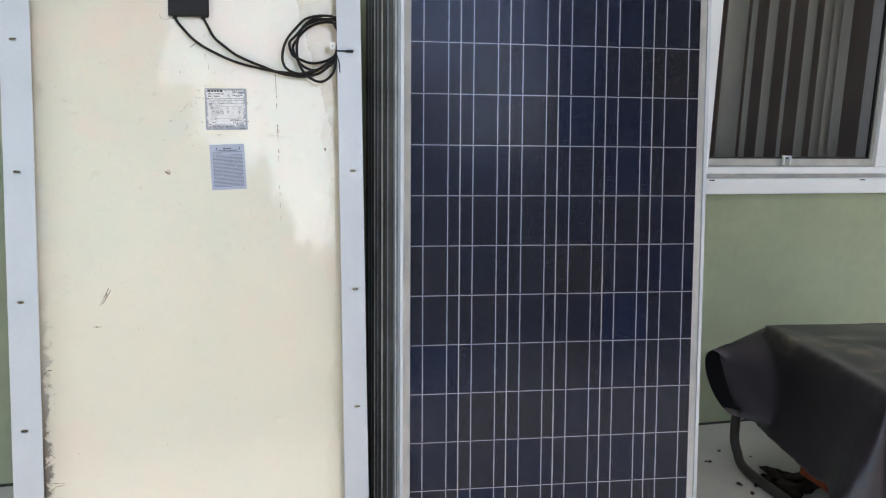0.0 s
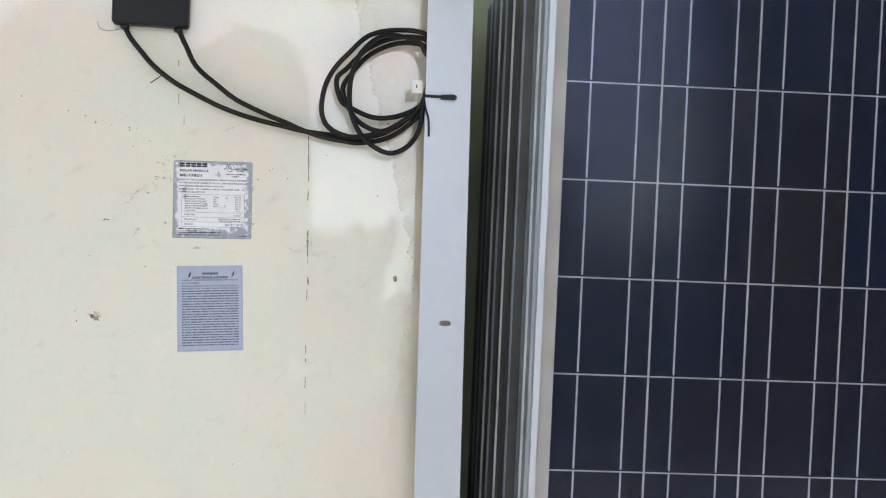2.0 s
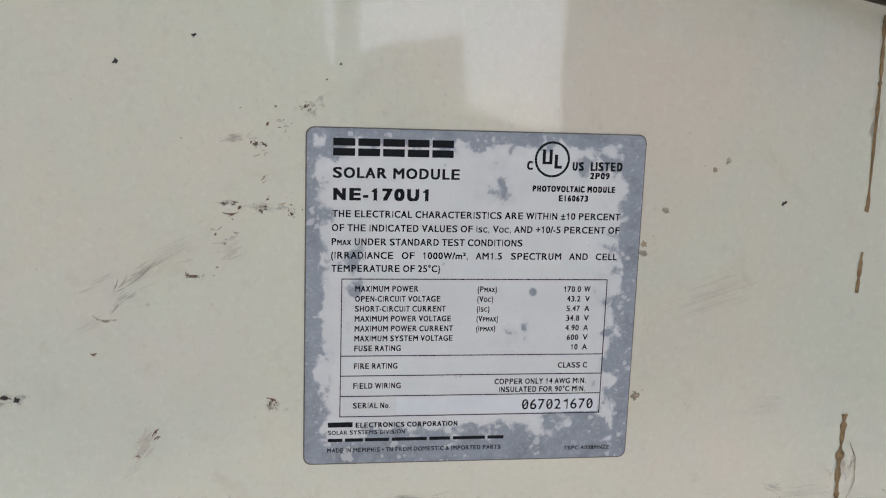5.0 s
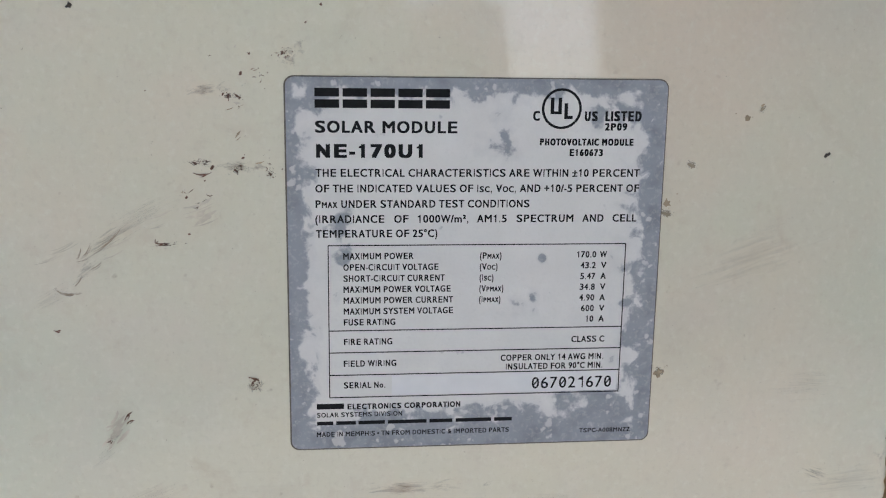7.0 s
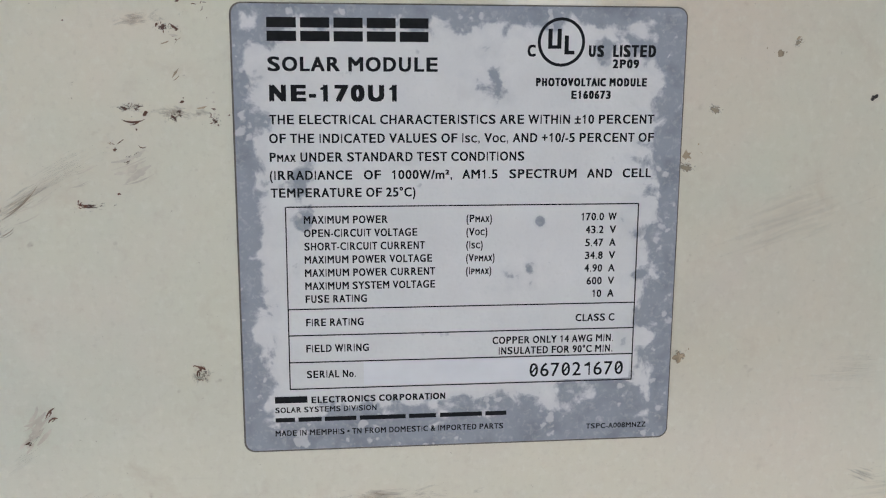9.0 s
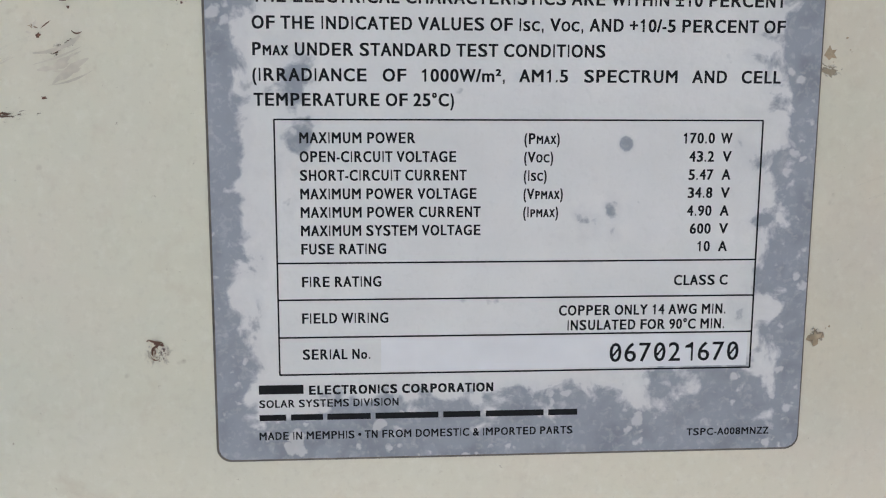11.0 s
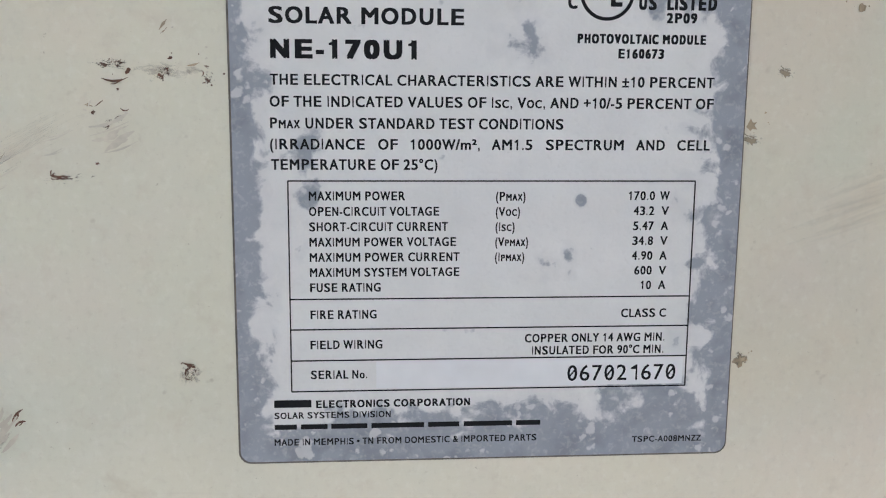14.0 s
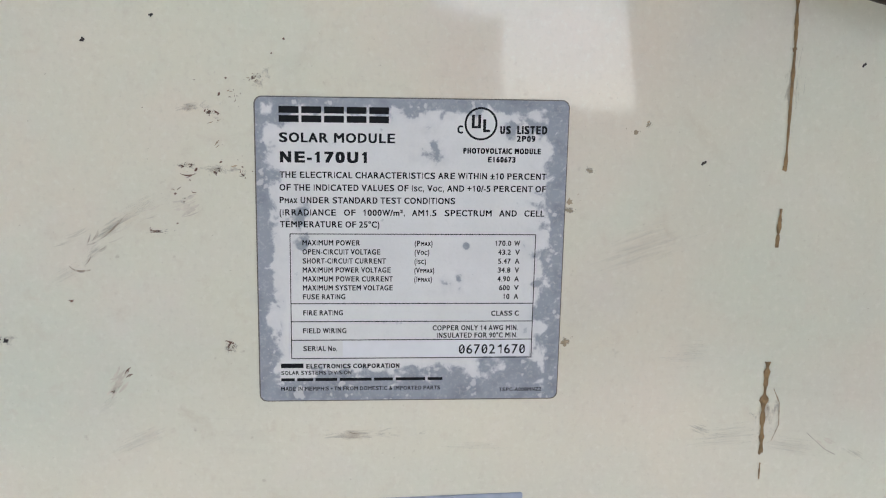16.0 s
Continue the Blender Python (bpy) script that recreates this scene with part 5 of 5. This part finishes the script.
def cover_mesh():
    """The cover: a flat top with soft edges and skirts that flare towards the ground, smooth but for a fold at its corner."""
    bm = bmesh.new()
    top = [Vector(p) for p in ((2.303, 0.535, 0.522), (2.235, -0.144, 0.515), (2.86, -0.20, 0.50), (2.90, 0.50, 0.515))]
    foot = [Vector(p) for p in ((2.245, 0.45, 0.20), (2.15, -0.20, 0.15), (2.95, -0.30, 0.08), (2.98, 0.56, 0.12))]
    n, rings = 20, []
    crown = sum(top, Vector()) / 4 + Vector((0, 0, 0.008))

    def line(c):
        return [c[i].lerp(c[(i + 1) % 4], k / n) for i in range(4) for k in range(n)]

    a, b = line(top), line(foot)
    for f in (0.12, 0.35, 0.6, 0.8, 0.93, 0.985):
        rings.append([crown.lerp(p, f) + Vector((0, 0, 0.010 * noise.noise(Vector((p.x * 4 * f, p.y * 4 * f, f * 3))))) for p in a])
    for f in (0.0, 0.03, 0.09, 0.18, 0.3, 0.42, 0.55, 0.68, 0.8, 0.9, 1.0):
        ring = []
        for i, (p, q) in enumerate(zip(a, b)):
            v = p.lerp(q, f)
            out = Vector((v.x - 2.57, v.y - 0.16, 0)).normalized()
            near = math.exp(-((i - 20.5 + 4.0 * f) / 1.5) ** 2)              # the stiff fold that runs down beside the corner
            dip = math.exp(-((i - 16.0 + 3.0 * f) / 2.4) ** 2)
            wave = 0.032 * math.sin(i * 0.5 + 1.3 * math.sin(i * 0.21)) if i > n else 0.010 * math.sin(i * 0.45 + 0.6)
            fold = f * (wave + 0.07 * near - 0.028 * dip) + 0.010 * min(1, 4 * f) * noise.noise(Vector((v.x * 4, v.y * 4, v.z * 4)))
            ring.append(v + out * (fold - 0.016 * math.sin(math.pi * f)) + Vector((0, 0, 0.03 * f * noise.noise(Vector((i * 0.24, 0, 2))))))
        rings.append(ring)
    verts = [[bm.verts.new(p) for p in r] for r in rings]
    bm.faces.new(verts[0])
    m = len(a)
    for r, s in zip(verts, verts[1:]):
        for i in range(m):
            bm.faces.new((r[i], s[i], s[(i + 1) % m], r[(i + 1) % m]))
    bm.faces.new(verts[-1][::-1])
    sleeve((0.14, 0.3, 0.45, 0.55, 0.7, 0.85, 1.0), bm, True)
    bmesh.ops.recalc_face_normals(bm, faces=bm.faces[:])
    return bm


def sleeve(ends, bm=None, solid=False):
    """The gathered corner of the cover: a short sleeve with an open oval mouth, running back into the cover."""
    bm = bmesh.new() if bm is None else bm
    mouth_mid, far_mid = Vector((2.137, 0.485, 0.338)), Vector((2.40, 0.36, 0.355))
    ax, ay = Vector((0.046, -0.03, -0.015)), Vector((-0.004, 0.062, 0.092))
    bx, by = Vector((0.02, -0.22, -0.02)), Vector((-0.02, 0.13, 0.160))
    n, rings = 40, []
    for f in ends:
        mid = mouth_mid.lerp(far_mid, f)
        u, v = ax.lerp(bx, f), ay.lerp(by, f)
        rings.append([bm.verts.new(mid + u * math.cos(2 * math.pi * k / n) + v * math.sin(2 * math.pi * k / n)) for k in range(n)])
    for r, s in zip(rings, rings[1:]):
        for i in range(n):
            bm.faces.new((r[i], s[i], s[(i + 1) % n], r[(i + 1) % n]))
    if solid:
        bm.faces.new(rings[0])
        bm.faces.new(rings[-1])
    bmesh.ops.recalc_face_normals(bm, faces=bm.faces[:])
    return bm


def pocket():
    """A shallow cup that stands in for the shaded hollow inside the sleeve's mouth."""
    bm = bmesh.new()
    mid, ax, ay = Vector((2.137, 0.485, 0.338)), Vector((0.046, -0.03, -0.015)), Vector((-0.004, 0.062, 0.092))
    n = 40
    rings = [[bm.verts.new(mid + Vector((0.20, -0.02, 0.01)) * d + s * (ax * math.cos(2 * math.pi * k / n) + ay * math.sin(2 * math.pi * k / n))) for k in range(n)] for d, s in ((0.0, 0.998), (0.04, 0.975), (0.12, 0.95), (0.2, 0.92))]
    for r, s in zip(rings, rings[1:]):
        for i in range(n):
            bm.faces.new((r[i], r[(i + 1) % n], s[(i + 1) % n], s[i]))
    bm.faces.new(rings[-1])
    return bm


dust = node(cover_black, "ShaderNodeTexNoise", Scale=3.2, Detail=5.0, Roughness=0.6)
cover_co = cover_black.node_tree.nodes.new("ShaderNodeTexCoord")
cover_black.node_tree.links.new(cover_co.outputs["Object"], dust.inputs["Vector"])
cover_up = cover_black.node_tree.nodes.new("ShaderNodeSeparateXYZ")
cover_black.node_tree.links.new(cover_co.outputs["Object"], cover_up.inputs[0])
# grey tint paints the sky's sheen on the top; tan patches are dust
for tint, low, high, most in (((0.055, 0.05, 0.048), 0.35, 0.7, 0.7), ((0.26, 0.19, 0.13), 0.52, 0.60, 0.5)):
    dust_sheen = node(cover_black, "ShaderNodeMapRange", From_Min=low, From_Max=high, To_Min=0.0, To_Max=most)
    top_side = node(cover_black, "ShaderNodeMapRange", From_Min=0.455, From_Max=0.505, To_Min=0.0, To_Max=1.0)
    both = cover_black.node_tree.nodes.new("ShaderNodeMath")
    both.operation = "MULTIPLY"
    cover_black.node_tree.links.new(dust.outputs["Fac"], dust_sheen.inputs["Value"])
    cover_black.node_tree.links.new(cover_up.outputs["Z"], top_side.inputs["Value"])
    cover_black.node_tree.links.new(dust_sheen.outputs[0], both.inputs[0])
    cover_black.node_tree.links.new(top_side.outputs[0], both.inputs[1])
    mixed(cover_black, tint, both.outputs[0])
cover = part("cover", cover_mesh(), cover_black, generator, "creased glossy black vinyl cover", smooth=True)


drape = cover.modifiers.new("drape", "REMESH")
drape.mode, drape.voxel_size, drape.use_smooth_shade = "VOXEL", 0.0062, True
soften = cover.modifiers.new("soften", "SMOOTH")
soften.factor, soften.iterations = 0.5, 40
part("gathered_corner", sleeve((0.0, 0.03, 0.08, 0.14, 0.2, 0.26)), cover_black, cover, "gathered open corner of the cover", smooth=True)
# near-black colour paints the shade of the open mouth
mouth_shade = material("painted_mouth_shade", (0.006, 0.006, 0.007), 0.9, 0, 0.3, 8, 0.1, 60, specular=0.05)
part("mouth_shade", pocket(), mouth_shade, cover, "near-black cup in place of the shade inside the mouth", smooth=True)
for y0, y1, x in ((0.55, -0.22, 2.25), (0.55, -0.22, 2.86)):
    part("frame_tube", tube(bmesh.new(), [(x - 0.015, 0.50, 0.44), (x - 0.01, 0.53, 0.33), (x, 0.555, 0.13), (x + 0.004, 0.535, 0.06), (x, 0.47, 0.022), (x, 0.25, 0.017), (x, 0.0, 0.017), (x, -0.16, 0.03), (x, -0.21, 0.12), (x + 0.01, -0.19, 0.4)], 0.0165, 12), tube_black, generator, "worn black steel tube", smooth=True)
part("engine", boxes((2.36, 2.78, 0.0, 0.42, 0.10, 0.40), (2.34, 2.5, -0.12, 0.3, 0.13, 0.33)), engine_dark, generator, bevel=0.03)
part("housing", boxes((2.366, 2.402, 0.02, 0.345, 0.05, 0.085), (2.372, 2.45, 0.02, 0.30, 0.075, 0.13)), engine_red, generator, "faded orange-red housing", bevel=0.008)
part("base_rail", boxes((2.25, 2.86, 0.05, 0.09, 0.03, 0.06)), tube_black, generator, bevel=0.006)

# ---- dry leaves on the slab ----
leaf_brown = material("dry_leaf", (0.06, 0.03, 0.02), 0.75, 0, 0.5, 60, 0.2, 200)
rnd_leaf = random.Random(3)


def leaf(x, y, size, turn):
    bm = bmesh.new()
    n = 9
    mid = [bm.verts.new((size * (k / (n - 1) - 0.5), 0, size * (0.02 + 0.06 * math.sin(3.0 * k / n)))) for k in range(n)]
    for s in (-1, 1):
        rim_ = [bm.verts.new((size * (k / (n - 1) - 0.5), s * size * 0.3 * math.sin(math.pi * k / (n - 1)) * rnd_leaf.uniform(0.6, 1.1), size * rnd_leaf.uniform(0.01, 0.10))) for k in range(1, n - 1)]
        line = [mid[0], *rim_, mid[-1]]
        for k in range(n - 1):
            f = [line[k], line[k + 1], mid[k + 1], mid[k]]
            f = list(dict.fromkeys(f))
            if len(f) > 2:
                bm.faces.new(f if s < 0 else f[::-1])
    bmesh.ops.solidify(bm, geom=bm.faces[:], thickness=0.0006)
    ob = part("dry_leaf", bm, leaf_brown, at=pose(x, y, 0.001, 0, 0, turn), smooth=True)
    return tagged(ob, "curled brown dry leaf lying on the slab", "leaf", "dry leaves")


for x, y, size, turn in ((2.30, 0.40, 0.17, 20), (2.33, 0.34, 0.19, 75), (2.29, 0.33, 0.15, 140), (2.38, 0.40, 0.17, 10), (2.36, 0.44, 0.15, 115), (2.41, 0.35, 0.16, 50), (2.26, 0.37, 0.07, 95), (2.275, 0.67, 0.020, 40),
                         (2.183, 0.594, 0.032, -12), (2.188, 0.41, 0.034, 80), (2.36, 0.60, 0.018, 100), (2.19, 0.34, 0.03, 60), (2.30, 0.56, 0.014, 10)):
    leaf(x, y, size, turn)
